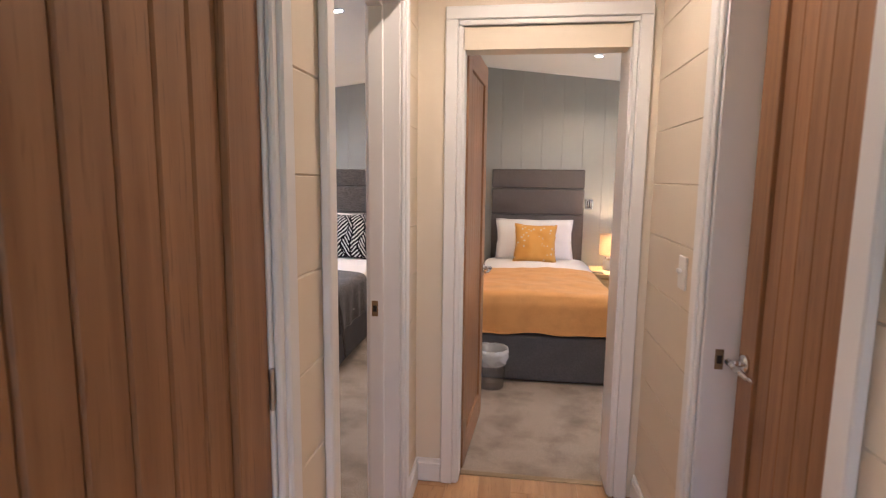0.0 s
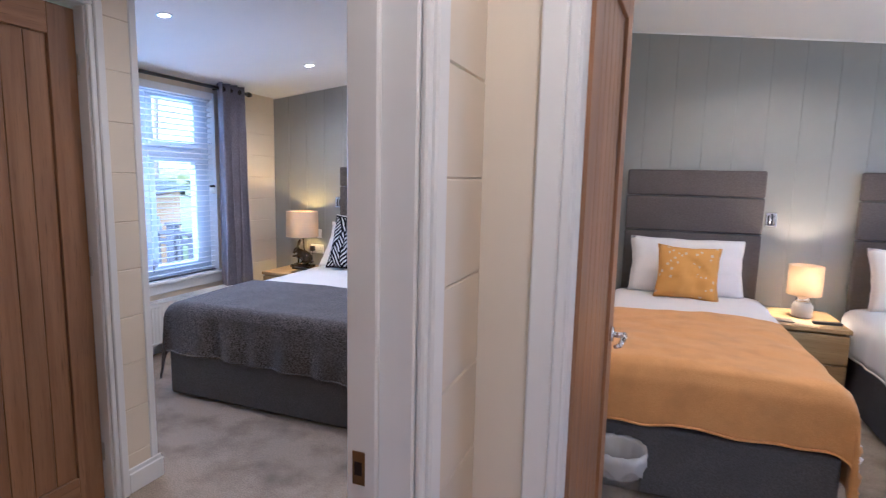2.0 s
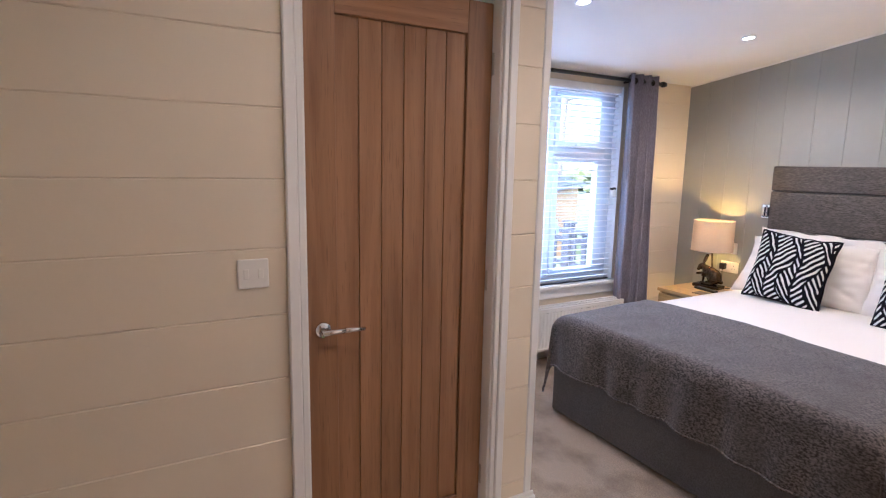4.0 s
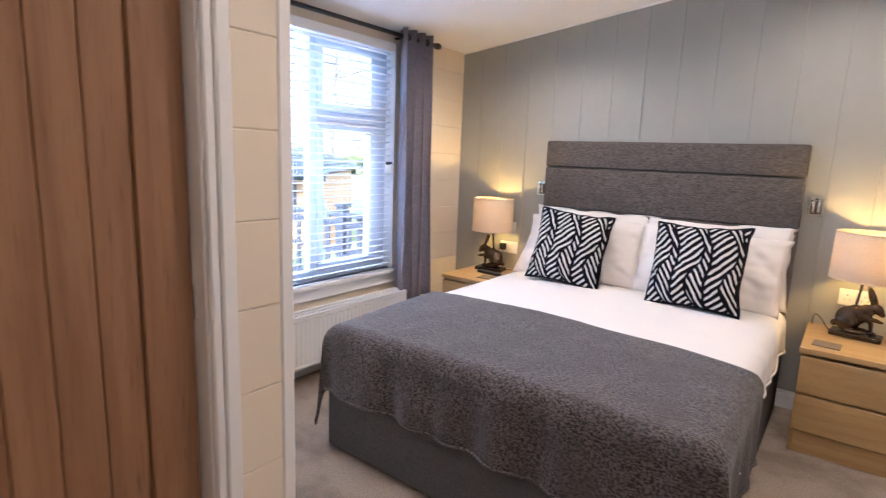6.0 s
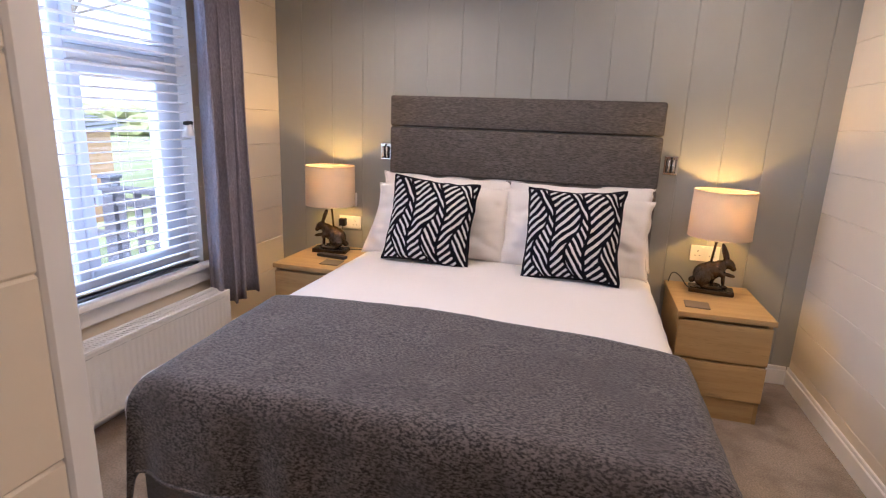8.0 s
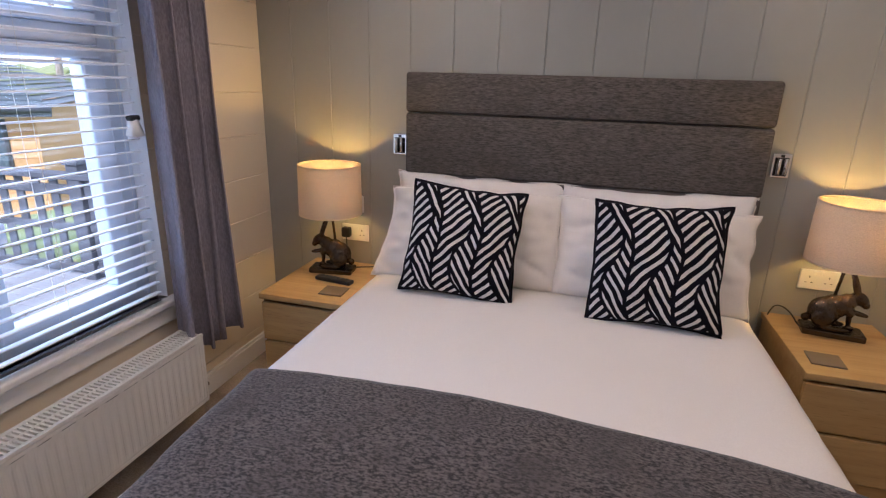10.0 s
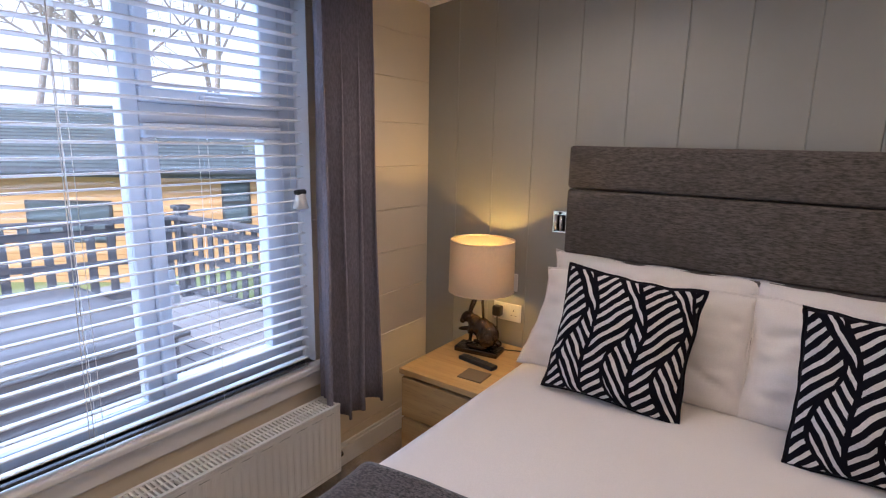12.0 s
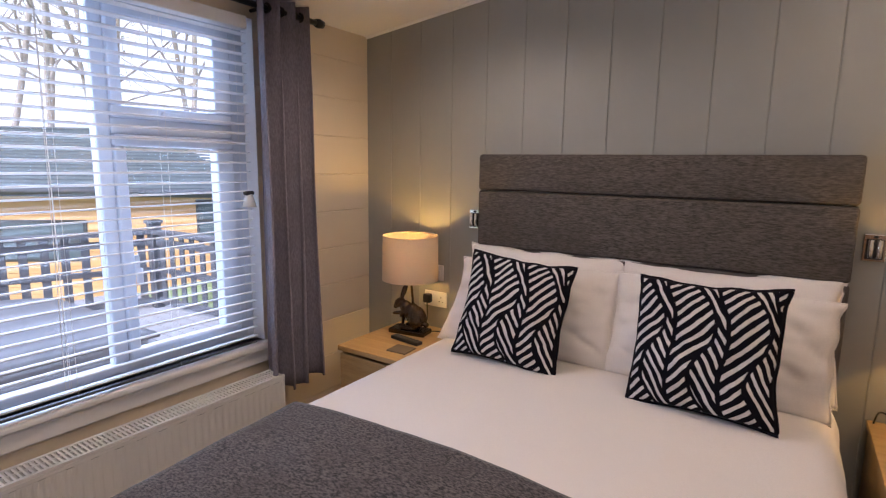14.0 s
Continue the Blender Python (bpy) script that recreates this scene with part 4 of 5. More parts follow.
tagged(cab, "black lamp cable looping off the cabinet", "cable")


def reading_light(m):
    ob = thing("reading_light", "chrome wall-mounted reading light beside the headboard", "reading light", m, "reading lights")
    part("plate", boxes((-0.034, 0.034, -0.010, 0, -0.048, 0.048), bev=0.003, seg=2), CHROME, ob)
    part("recess", boxes((-0.025, 0.025, -0.0125, -0.010, -0.040, 0.032), bev=0.001, seg=1), BLACK, ob, "black inner plate")
    for dx in (-0.012, 0.012):
        bm = bmesh.new()
        tube(bm, (dx, -0.024, -0.034), (dx, -0.024, 0.030), 0.0085, seg=18)
        part("head", bm, CHROME, ob, "", True)
        bm = bmesh.new()
        tube(bm, (dx, -0.024, -0.038), (dx, -0.024, -0.034), 0.007, seg=14)
        part("lens", bm, BLACK, ob)
    part("switch", boxes((-0.006, 0.006, -0.016, -0.010, 0.034, 0.044), bev=0.001, seg=1), BLACK, ob)
    return ob


rl = reading_light(pose(-2.645, HEAD_Y, 1.135))
copy_thing(rl, pose(-1.038, HEAD_Y, 1.142))
copy_thing(rl, pose(0.885, HEAD_Y, 1.14))

# ---- window, blind, curtain, radiator ----
win = thing("window_1", "white double-glazed casement window", "window", kind="structure")
FX0, FX1 = -3.51, -3.455
y0, y1, z0, z1 = WINDOW_HOLE


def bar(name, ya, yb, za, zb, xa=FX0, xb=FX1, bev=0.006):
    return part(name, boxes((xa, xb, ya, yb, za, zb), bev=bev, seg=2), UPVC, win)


bar("frame_sill", y0, y1, z0, z0 + 0.05), bar("frame_head", y0, y1, z1 - 0.05, z1)
bar("frame_jamb", y0, y0 + 0.05, z0 + 0.05, z1 - 0.05), bar("frame_jamb", y1 - 0.075, y1, z0 + 0.05, z1 - 0.05)
bar("mullion", 4.264, 4.315, z0 + 0.05, z1 - 0.05)
bar("transom", 4.315, y1 - 0.075, 1.507, 1.570)
for za, zb, tag in ((z0 + 0.05, 1.507, "casement"), (1.570, z1 - 0.05, "fanlight")):
    ya, yb = 4.315, y1 - 0.075
    for d in ((ya, yb, za, za + 0.045), (ya, yb, zb - 0.045, zb), (ya, ya + 0.045, za + 0.045, zb - 0.045), (yb - 0.085, yb, za + 0.045, zb - 0.045)):
        bar(tag + "_rail", *d, FX0 + 0.01, FX1 + 0.016, 0.008)
for ya, yb, za, zb in ((y0 + 0.05, 4.264, z0 + 0.05, z1 - 0.05), (4.36, y1 - 0.16, z0 + 0.095, 1.462), (4.36, y1 - 0.16, 1.615, z1 - 0.095)):
    g = part("pane", boxes((FX1 - 0.016, FX1 - 0.010, ya, yb, za, zb)), GLASS, win)
    g.visible_shadow = False
hd = part("window_handle", boxes((FX1 + 0.016, FX1 + 0.028, 4.352, 4.372, 0.96, 1.04), (FX1 + 0.028, FX1 + 0.045, 4.350, 4.374, 0.93, 0.99), bev=0.004), UPVC, win)
part("latch", boxes((FX1 + 0.016, FX1 + 0.035, 4.50, 4.60, 1.575, 1.600), bev=0.005), UPVC, win)
for d in ((y0 - 0.004, y0 + 0.001, z0, z1), (y1 - 0.001, y1 + 0.004, z0, z1)):
    part("reveal", boxes((FX0 - 0.03, WIN_X, *d)), TRIM, win)
part("reveal", boxes((FX0 - 0.03, WIN_X, y0, y1, z1 - 0.001, z1 + 0.004)), TRIM, win)
part("window_sill", boxes((FX1, WIN_X + 0.045, y0 - 0.05, y1 + 0.045, 0.525, 0.555), bev=0.010, seg=3), TRIM, win)
part("sill_apron", boxes((WIN_X, WIN_X + 0.018, y0 - 0.04, y1 + 0.03, 0.452, 0.525), bev=0.006, seg=2), TRIM, win)

blind = thing("venetian_blind", "white venetian blind lowered with slats open", "blind", pose(-3.362, 0, 0))
by0, by1 = y0 + 0.012, y1 - 0.058
part("headrail", boxes((-0.028, 0.028, by0, by1, 1.975, 2.03), bev=0.003, seg=1), SLAT, blind)
part("bottom_rail", boxes((-0.011, 0.011, by0, by1, 0.563, 0.573), bev=0.004, seg=2), DARKGREY, blind)
bm = bmesh.new()
prof = [(-0.017, 0.0), (-0.012, 0.0026), (0.0, 0.0034), (0.012, 0.0026), (0.017, 0.0)]
tilt = math.radians(9)
ring = [(a * math.cos(tilt) - b * math.sin(tilt), a * math.sin(tilt) + b * math.cos(tilt)) for a, b in prof + [(p, q - 0.0026) for p, q in reversed(prof)]]
ends = [[bm.verts.new((a, y, b)) for a, b in ring] for y in (by0, by1)]
for i in range(len(ring)):
    k = (i + 1) % len(ring)
    bm.faces.new((ends[0][i], ends[0][k], ends[1][k], ends[1][i]))
bm.faces.new(ends[0]), bm.faces.new(ends[1])
slat = part("slat", bm, SLAT, blind)
slat.location.z = 0.598
for i in range(1, 33):
    s = new("slat", slat.data)
    s.parent, s.location = blind, (0, 0, 0.598 + i * 0.0425)
for y in (3.62, 4.08, 4.46, 4.82):
    for dx in (-0.026, 0.026):
        bm = bmesh.new()
        tube(bm, (dx, y, 0.575), (dx, y, 1.98), 0.0008, seg=6)
        part("ladder_cord", bm, PLATE, blind)
bm = bmesh.new()
for dy in (0, 0.012):
    tube(bm, (0.034, 4.04 + dy, 0.62), (0.034, 4.06, 1.98), 0.0012, seg=6)
part("pull_cord", bm, PLATE, blind)
sn = thing("cord_cleat", "small dark tassel clip on the blind's edge", "blind clip", pose(-3.345, 4.828, 1.25))
bm = bmesh.new()
turned(bm, [(0.0, 0.030), (0.012, 0.027), (0.021, 0.0), (0.032, -0.042), (0.0, -0.036)], 7)
part("tassel", bm, PLATE, sn, "", True)
part("clip", boxes((-0.016, 0.016, -0.022, 0.022, 0.010, 0.030), bev=0.006, seg=1), BLACK, sn)

rod = thing("curtain_rod", "black metal curtain pole above the window", "curtain pole")
bm = bmesh.new()
tube(bm, (-3.275, 3.12, 2.068), (-3.275, 5.20, 2.068), 0.013, seg=14)
part("pole", bm, BLACK, rod, "", True)
bm = bmesh.new()
turned(bm, [(0.0, 0.0), (0.018, 0.0), (0.022, 0.02), (0.018, 0.045), (0.0, 0.05)], 16)
fin = part("finial", bm, BLACK, rod, "", True)
fin.matrix_basis = pose(-3.275, 5.19, 2.068, -90, 0, 0)
for y in (3.2, 4.90):
    bm = bmesh.new()
    tube(bm, (WIN_X, y, 2.068), (-3.275, y, 2.068), 0.008, seg=10)
    part("bracket", bm, BLACK, rod)

cur = thing("curtain", "grey-mauve eyelet curtain drawn to the side", "curtain", pose(-3.275, 0, 0))
bm = bmesh.new()
rows = []
for j in range(25):
    z = 0.335 + (2.115 - 0.335) * j / 24
    low = 1 - j / 24
    row = []
    for i in range(97):
        u = i / 96
        y = (4.835 - 0.01 * low) + (0.305 + 0.02 * low) * u
        x = 0.048 * math.sin(u * math.pi * 2 * 3.5 + 0.4) + 0.018 * low * math.sin(u * 11 + 2.0 + low) + 0.012 * noise.noise(Vector((u * 6, z * 1.3, 0)))
        y += 0.012 * math.sin(u * math.pi * 2 * 7 + 1) * (0.4 + low)
        row.append(bm.verts.new((x + 0.02 * low, y, z + 0.012 * math.sin(u * 9) * low)))
    rows.append(row)
for a, b in zip(rows, rows[1:]):
    for i in range(96):
        bm.faces.new((a[i], a[i + 1], b[i + 1], b[i]))
thicken(part("cloth", bm, CURTAIN, cur, "", True), 0.003)
for k in range(7):
    bm = bmesh.new()
    tube(bm, (0, 4.905 + k * 0.037, 2.068), (0, 4.911 + k * 0.037, 2.068), 0.023, seg=18)
    part("eyelet", bm, BLACK, cur)

rad = thing("radiator", "white panel radiator under the window", "radiator", pose(-3.2, 0, 0))
ry0, ry1, rz0, rz1 = 3.40, 4.872, 0.125, 0.430
bm = bmesh.new()
n = 46
prof = []
for i in range(n * 4 + 1):
    y = ry0 + 0.02 + (ry1 - ry0 - 0.04) * i / (n * 4)
    prof.append((y, -0.003 if i % 4 in (1, 2) else 0.0))
lines = []
for z, k in ((rz0 + 0.02, 0), (rz0 + 0.045, 1), (rz1 - 0.055, 1), (rz1 - 0.03, 0)):
    lines.append([bm.verts.new((d * k, y, z)) for y, d in prof])
for a, b in zip(lines, lines[1:]):
    for i in range(len(prof) - 1):
        bm.faces.new((a[i], a[i + 1], b[i + 1], b[i]))
part("ribbed_panel", bm, ENAMEL, rad)
part("panel_rim", boxes((-0.02, 0.001, ry0, ry1, rz0, rz0 + 0.02), (-0.02, 0.001, ry0, ry1, rz1 - 0.03, rz1 - 0.012), (-0.02, 0.001, ry0, ry0 + 0.02, rz0 + 0.02, rz1 - 0.03), (-0.02, 0.001, ry1 - 0.02, ry1, rz0 + 0.02, rz1 - 0.03), bev=0.003, seg=1), ENAMEL, rad)
part("back_panel", boxes((-0.105, -0.09, ry0, ry1, rz0, rz1 - 0.012)), ENAMEL, rad)
for y in (ry0, ry1 - 0.006):
    part("side_panel", boxes((-0.105, 0.002, y - 0.001, y + 0.007, rz0 + 0.01, rz1 - 0.004), bev=0.002, seg=1), ENAMEL, rad)
part("grille_rim", boxes((-0.107, -0.094, ry0, ry1, rz1 - 0.010, rz1), (-0.010, 0.003, ry0, ry1, rz1 - 0.010, rz1), (-0.056, -0.050, ry0, ry1, rz1 - 0.010, rz1)), ENAMEL, rad)
bm = boxes((-0.094, -0.010, 0, 0.007, rz1 - 0.009, rz1 - 0.001))
fin0 = part("grille_bar", bm, ENAMEL, rad)
fin0.location.y = ry0 + 0.006
for i in range(1, 92):
    g = new("grille_bar", fin0.data)
    g.parent, g.location = rad, (0, ry0 + 0.006 + i * 0.01595, 0)
for k in range(18):
    part("convector_fin", boxes((-0.088, -0.022, ry0 + 0.04 + k * 0.08, ry0 + 0.042 + k * 0.08, rz0 + 0.02, rz1 - 0.04)), DARKGREY, rad)
bm = bmesh.new()
tube(bm, (-0.05, ry1 + 0.035, 0.0), (-0.05, ry1 + 0.035, 0.16), 0.008, seg=12)
tube(bm, (-0.05, ry1, 0.165), (-0.05, ry1 + 0.05, 0.165), 0.013, seg=12)
part("valve_pipe", bm, CHROME, rad, "", True)

# ---- downlights ----
first_spot = None
# Fittings at y 2.20, 1.75 and 1.4 are unseen, added for their light.
for k, (x, y) in enumerate(((-2.454, 3.615), (-2.454, 4.945), (-0.984, 3.547), (-0.984, 4.945), (-0.984, 2.20), (0.79, 4.80), (0.79, 3.45), (0.18, 1.75), (1.4, 1.4))):
    slope = -7.2 if x < RIDGE_X else 6.56
    m = pose(x, y, roof(x), 0, slope, 0)
    ob = thing("downlight", "recessed white LED downlight in the ceiling", "downlight", m, "downlights")
    bm = bmesh.new()
    turned(bm, [(0.030, -0.001), (0.033, -0.006), (0.041, -0.005), (0.043, 0.001)], 28)
    part("bezel", bm, UPVC, ob, "", True)
    bm = bmesh.new()
    bmesh.ops.create_circle(bm, cap_ends=True, segments=24, radius=0.031, matrix=pose(0, 0, -0.002))
    part("lens", bm, LED, ob)
    power = SPOTS if x < RIDGE_X else (SPOTS_TWIN if y > 2.6 else SPOTS_HALL)
    tone = (1.0, 0.765, 0.51) if x < RIDGE_X else ((1.0, 0.73, 0.44) if y > 2.6 else (1.0, 0.74, 0.47))
    # The added fitting over the bedroom entry is dimmed.
    if x < RIDGE_X and y < 2.6:
        power *= 0.55
    lamp("downlight_beam", "SPOT", power, tone, pose(x, y, roof(x) - 0.012), cone=radians(154), radius=0.03)

win2 = thing("window_2", "white casement window of the twin bedroom", "window", kind="structure")
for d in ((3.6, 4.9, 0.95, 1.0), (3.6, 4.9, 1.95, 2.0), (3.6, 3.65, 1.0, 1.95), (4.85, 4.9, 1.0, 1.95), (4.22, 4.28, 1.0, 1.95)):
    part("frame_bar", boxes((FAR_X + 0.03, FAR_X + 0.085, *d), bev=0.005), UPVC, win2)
for ya, yb in ((3.65, 4.22), (4.28, 4.85)):
    part("pane", boxes((FAR_X + 0.05, FAR_X + 0.056, ya, yb, 1.0, 1.95)), GLASS, win2).visible_shadow = False

# Unseen glazed panel, added in the south wall for the hallway's fill lamp.
win3 = thing("window_3", "unseen glazed panel added to bring daylight into the hallway", "window", kind="structure")
for d in ((-0.12, 0.56, 0.35, 0.41), (-0.12, 0.56, 1.89, 1.95), (-0.12, -0.06, 0.41, 1.89), (0.50, 0.56, 0.41, 1.89)):
    part("frame_bar", boxes((d[0], d[1], -1.285, -1.215, d[2], d[3]), bev=0.005), UPVC, win3)
part("pane", boxes((-0.06, 0.50, -1.253, -1.247, 0.41, 1.89)), GLASS, win3).visible_shadow = False

# ---- waste bin ----
bn = thing("waste_bin", "clear plastic waste bin with a liner beside the bed", "waste bin", pose(0.02, 3.605, 0))
bm = bmesh.new()
turned(bm, [(0.0, 0.003), (0.085, 0.003), (0.108, 0.265), (0.106, 0.265), (0.083, 0.006), (0.0, 0.006)], 32)
part("body", bm, CLEARBIN, bn, "", True)
bm = bmesh.new()
prof = [(0.093, 0.16), (0.100, 0.255), (0.112, 0.272), (0.115, 0.235), (0.112, 0.195)]
seg = 36
rings = [[bm.verts.new(((r + 0.005 * math.sin(i * 2.3 + k * 2)) * math.cos(2 * math.pi * i / seg), (r + 0.005 * math.sin(i * 2.3 + k * 2)) * math.sin(2 * math.pi * i / seg), z + (0.018 * math.sin(i * 1.1) if k == 4 else 0))) for i in range(seg)] for k, (r, z) in enumerate(prof)]
for a, b in zip(rings, rings[1:]):
    for i in range(seg):
        bm.faces.new((a[i], a[(i + 1) % seg], b[(i + 1) % seg], b[i]))
part("liner", bm, LINER, bn, "thin crumpled clear bin liner", True)

# ---- hallway floor ----
hall = slab("floor_hall", "oak laminate hallway floor", "floor", LAMINATE, (HALL_W - 0.01, HALL_E + 0.01, -1.2, 2.53, -0.05, -0.006), (-0.34, HALL_W - 0.01, 0.32, 2.12, -0.05, -0.006), (HALL_E + 0.01, 0.805, 1.06, 1.79, -0.05, -0.006))
for i in range(7):
    for j in range(4):
        x = HALL_W + i * 0.146
        ya = -1.2 + (j - (i % 3) / 3) * 1.2
        lo, hi = max(ya, -1.2), min(ya + 1.2, 2.508)
        if hi - lo > 0.05:
            part("plank", boxes((x, min(x + 0.145, HALL_E), lo, hi - 0.001, -0.006, 0.0), bev=0.001, seg=1), LAMINATE, hall)
th = tagged(link("threshold_strip", boxes((D2[0] + 0.001, D2[1] - 0.001, 2.51, 2.543, -0.002, 0.006), bev=0.003, seg=2), BRASSY), "brass carpet threshold strip in the doorway", "threshold strip")

# ---- outside: ground, deck, fence, neighbouring lodge, trees ----
GRASS = fabric("lawn_grass", (0.14, 0.20, 0.05), (0.24, 0.31, 0.10), 40.0, 1.0, 0.8, patch=0.8, patch_mix=0.2)
CLAD = timber("larch_cladding", (0.70, 0.44, 0.21), (0.58, 0.33, 0.145), (1.2, 12, 12), 0.6)
TILE = paint("slate_grey_tile", (0.10, 0.13, 0.15), 0.5, 0.15, 30.0, 0.3)
FENCE = paint("charcoal_fence_stain", (0.10, 0.11, 0.135), 0.6, 0.15, 40.0, 0.3)
DECK = paint("grey_deck_board", (0.34, 0.35, 0.38), 0.6, 0.12, 40.0, 0.3)
PAVER = paint("buff_paver", (0.52, 0.39, 0.30), 0.85, 0.12, 50.0, 0.4)
TUB = paint("dark_blue_vinyl_cover", (0.15, 0.165, 0.20), 0.45, 0.1, 30.0, 0.2)
BARK = fabric("grey_bark", (0.33, 0.295, 0.26), (0.47, 0.43, 0.385), 14.0, 1.0, 0.8, (3, 3, 0.4))
LEAF = fabric("spring_leaf", (0.20, 0.24, 0.10), (0.30, 0.33, 0.16), 9.0, 0.7, 0.1)
DARKGLASS = plain("dark_window_glass", (0.10, 0.13, 0.16), 0.06)


def land(x, y):
    """The ground falls away past the deck."""
    k = min(max((-9.0 - x) / 2.0, 0), 1)
    return -0.45 - 1.1 * k * k * (3 - 2 * k)


bm = bmesh.new()
xs = [-400, -120, -60, -30, -18, -13, -11.2, -10.6, -10, -9.4, -8.8, -7, -3.4, 2, 20, 100, 400]
ys = [-400, -100, -20, -2, 2, 5, 8, 14, 22, 40, 120, 400]
grid = [[bm.verts.new((x, y, land(x, y) if x < -3.3 else -0.45)) for y in ys] for x in xs]
for a, b in zip(grid, grid[1:]):
    for j in range(len(ys) - 1):
        bm.faces.new((a[j], b[j], b[j + 1], a[j + 1]))
tagged(link("ground", bm, GRASS), "rough green lawn outside the lodge", "lawn", kind="structure")

# deck and paving
deck = tagged(link("deck", boxes((-9.0, -3.6, 1.0, 7.0, -0.47, -0.43)), FENCE), "grey boarded terrace deck", "deck", kind="structure")
me = None
for i in range(40):
    if me is None:
        first_plank = part("plank", boxes((-8.95, -5.75, 0, 0.135, -0.43, -0.40), bev=0.003, seg=1), DECK, deck)
        me = first_plank.data
        first_plank.location.y = 1.05
    else:
        p = new("plank", me)
        p.parent, p.location = deck, (0, 1.05 + i * 0.147, 0)
pav = tagged(link("patio", boxes((-5.74, -3.55, 1.0, 7.0, -0.43, -0.42)), plain("mortar_bed", (0.25, 0.22, 0.19), 0.9)), "buff block-paved strip under the window", "paving", kind="structure")
me = None
for i in range(10):
    for j in range(25):
        if me is None:
            q = part("paver", boxes((0, 0.212, 0, 0.225, -0.42, -0.395), bev=0.004, seg=1), PAVER, pav)
            me = q.data
        else:
            q = new("paver", me)
            q.parent = pav
        q.location = (-5.73 + i * 0.218, 1.02 + j * 0.232, 0)


def railing(name, label, a, b, top=0.55, foot=-0.40):
    """A run of dark fence from a to b: end posts with caps, rails and balusters."""
    a, b = Vector((*a, 0)), Vector((*b, 0))
    long = (b - a).length
    ob = thing(name, label, "fence", pose(a.x, a.y, 0, 0, 0, math.degrees(math.atan2(b.y - a.y, b.x - a.x))), "terrace fences")
    posts = max(2, round(long / 1.8) + 1)
    for k in range(posts):
        x = long * k / (posts - 1)
        part("post", boxes((x - 0.06, x + 0.06, -0.06, 0.06, foot, top + 0.10), (x - 0.08, x + 0.08, -0.08, 0.08, top + 0.10, top + 0.14), bev=0.006, seg=1), FENCE, ob)
    part("top_rail", boxes((0, long, -0.07, 0.07, top - 0.03, top + 0.02), bev=0.006, seg=1), FENCE, ob)
    part("upper_rail", boxes((0, long, -0.025, 0.025, top - 0.17, top - 0.09), bev=0.004, seg=1), FENCE, ob)
    part("mid_rail", boxes((0, long, -0.025, 0.025, top - 0.50, top - 0.44), bev=0.004, seg=1), FENCE, ob)
    part("bottom_rail", boxes((0, long, -0.025, 0.025, foot + 0.06, foot + 0.13), bev=0.004, seg=1), FENCE, ob)
    bm = boxes((-0.042, 0.042, -0.011, 0.011, foot + 0.05, top - 0.03), bev=0.004, seg=1)
    n = int(long / 0.19)
    first = part("baluster", bm, FENCE, ob)
    first.location.x = 0.15
    for k in range(1, n):
        q = new("baluster", first.data)
        q.parent, q.location = ob, (0.15 + k * 0.19, 0, 0)
    return ob


railing("fence", "charcoal-stained timber terrace fence behind the tub", (-7.8, 6.75), (-9.3, 3.0))
railing("fence", "charcoal-stained timber terrace fence by the lawn", (-7.8, 6.75), (-4.3, 6.95))

tub = thing("hot_tub", "square hot tub under a dark vinyl cover", "hot tub", pose(-6.55, 4.55, -0.40))
part("cabinet", boxes((-0.95, 0.95, -0.95, 0.95, 0, 0.42), bev=0.06, seg=3), TUB, tub)
bm = bmesh.new()
n = 16
g = [[bm.verts.new((-1.0 + 2.0 * i / n, -1.0 + 2.0 * j / n, 0.40 + 0.20 * (max(0, 1 - abs(2 * i / n - 1) ** 2.2) * max(0, 1 - abs(2 * j / n - 1) ** 2.2)) ** 0.6 + 0.012 * noise.noise(Vector((i * 0.7, j * 0.7, 0))))) for j in range(n + 1)] for i in range(n + 1)]
for a, b in zip(g, g[1:]):
    for j in range(n):
        bm.faces.new((a[j], b[j], b[j + 1], a[j + 1]))
thicken(part("cover", bm, TUB, tub, "domed dark vinyl cover", True), 0.03)

# neighbouring lodge
LZ = -1.55
lodge = thing("lodge", "single-storey timber-clad lodge with dark tiled hipped roof", "house", pose(-11.0, 10.4, LZ, 0, 0, 38.9))
part("wall", boxes((-15.0, -0.02, 0.03, 6.0, 0, 2.28)), CLAD, lodge)
bm = boxes((-15.0, 0, 0, 0.03, 0, 0.142), bev=0.004, seg=1)
cb = part("cladding_board", bm, CLAD, lodge)
for i in range(1, 16):
    q = new("cladding_board", cb.data)
    q.parent, q.location = lodge, (0, 0, i * 0.15)
part("fascia", boxes((-15.3, 0.32, -0.34, -0.30, 2.22, 2.40), bev=0.004, seg=1), FENCE, lodge)
bm = bmesh.new()
tube(bm, (-15.3, -0.40, 2.33), (0.34, -0.40, 2.33), 0.055, seg=12)
part("gutter", bm, FENCE, lodge, "", True)
rise, courses, end = 1.32, 18, 3.0
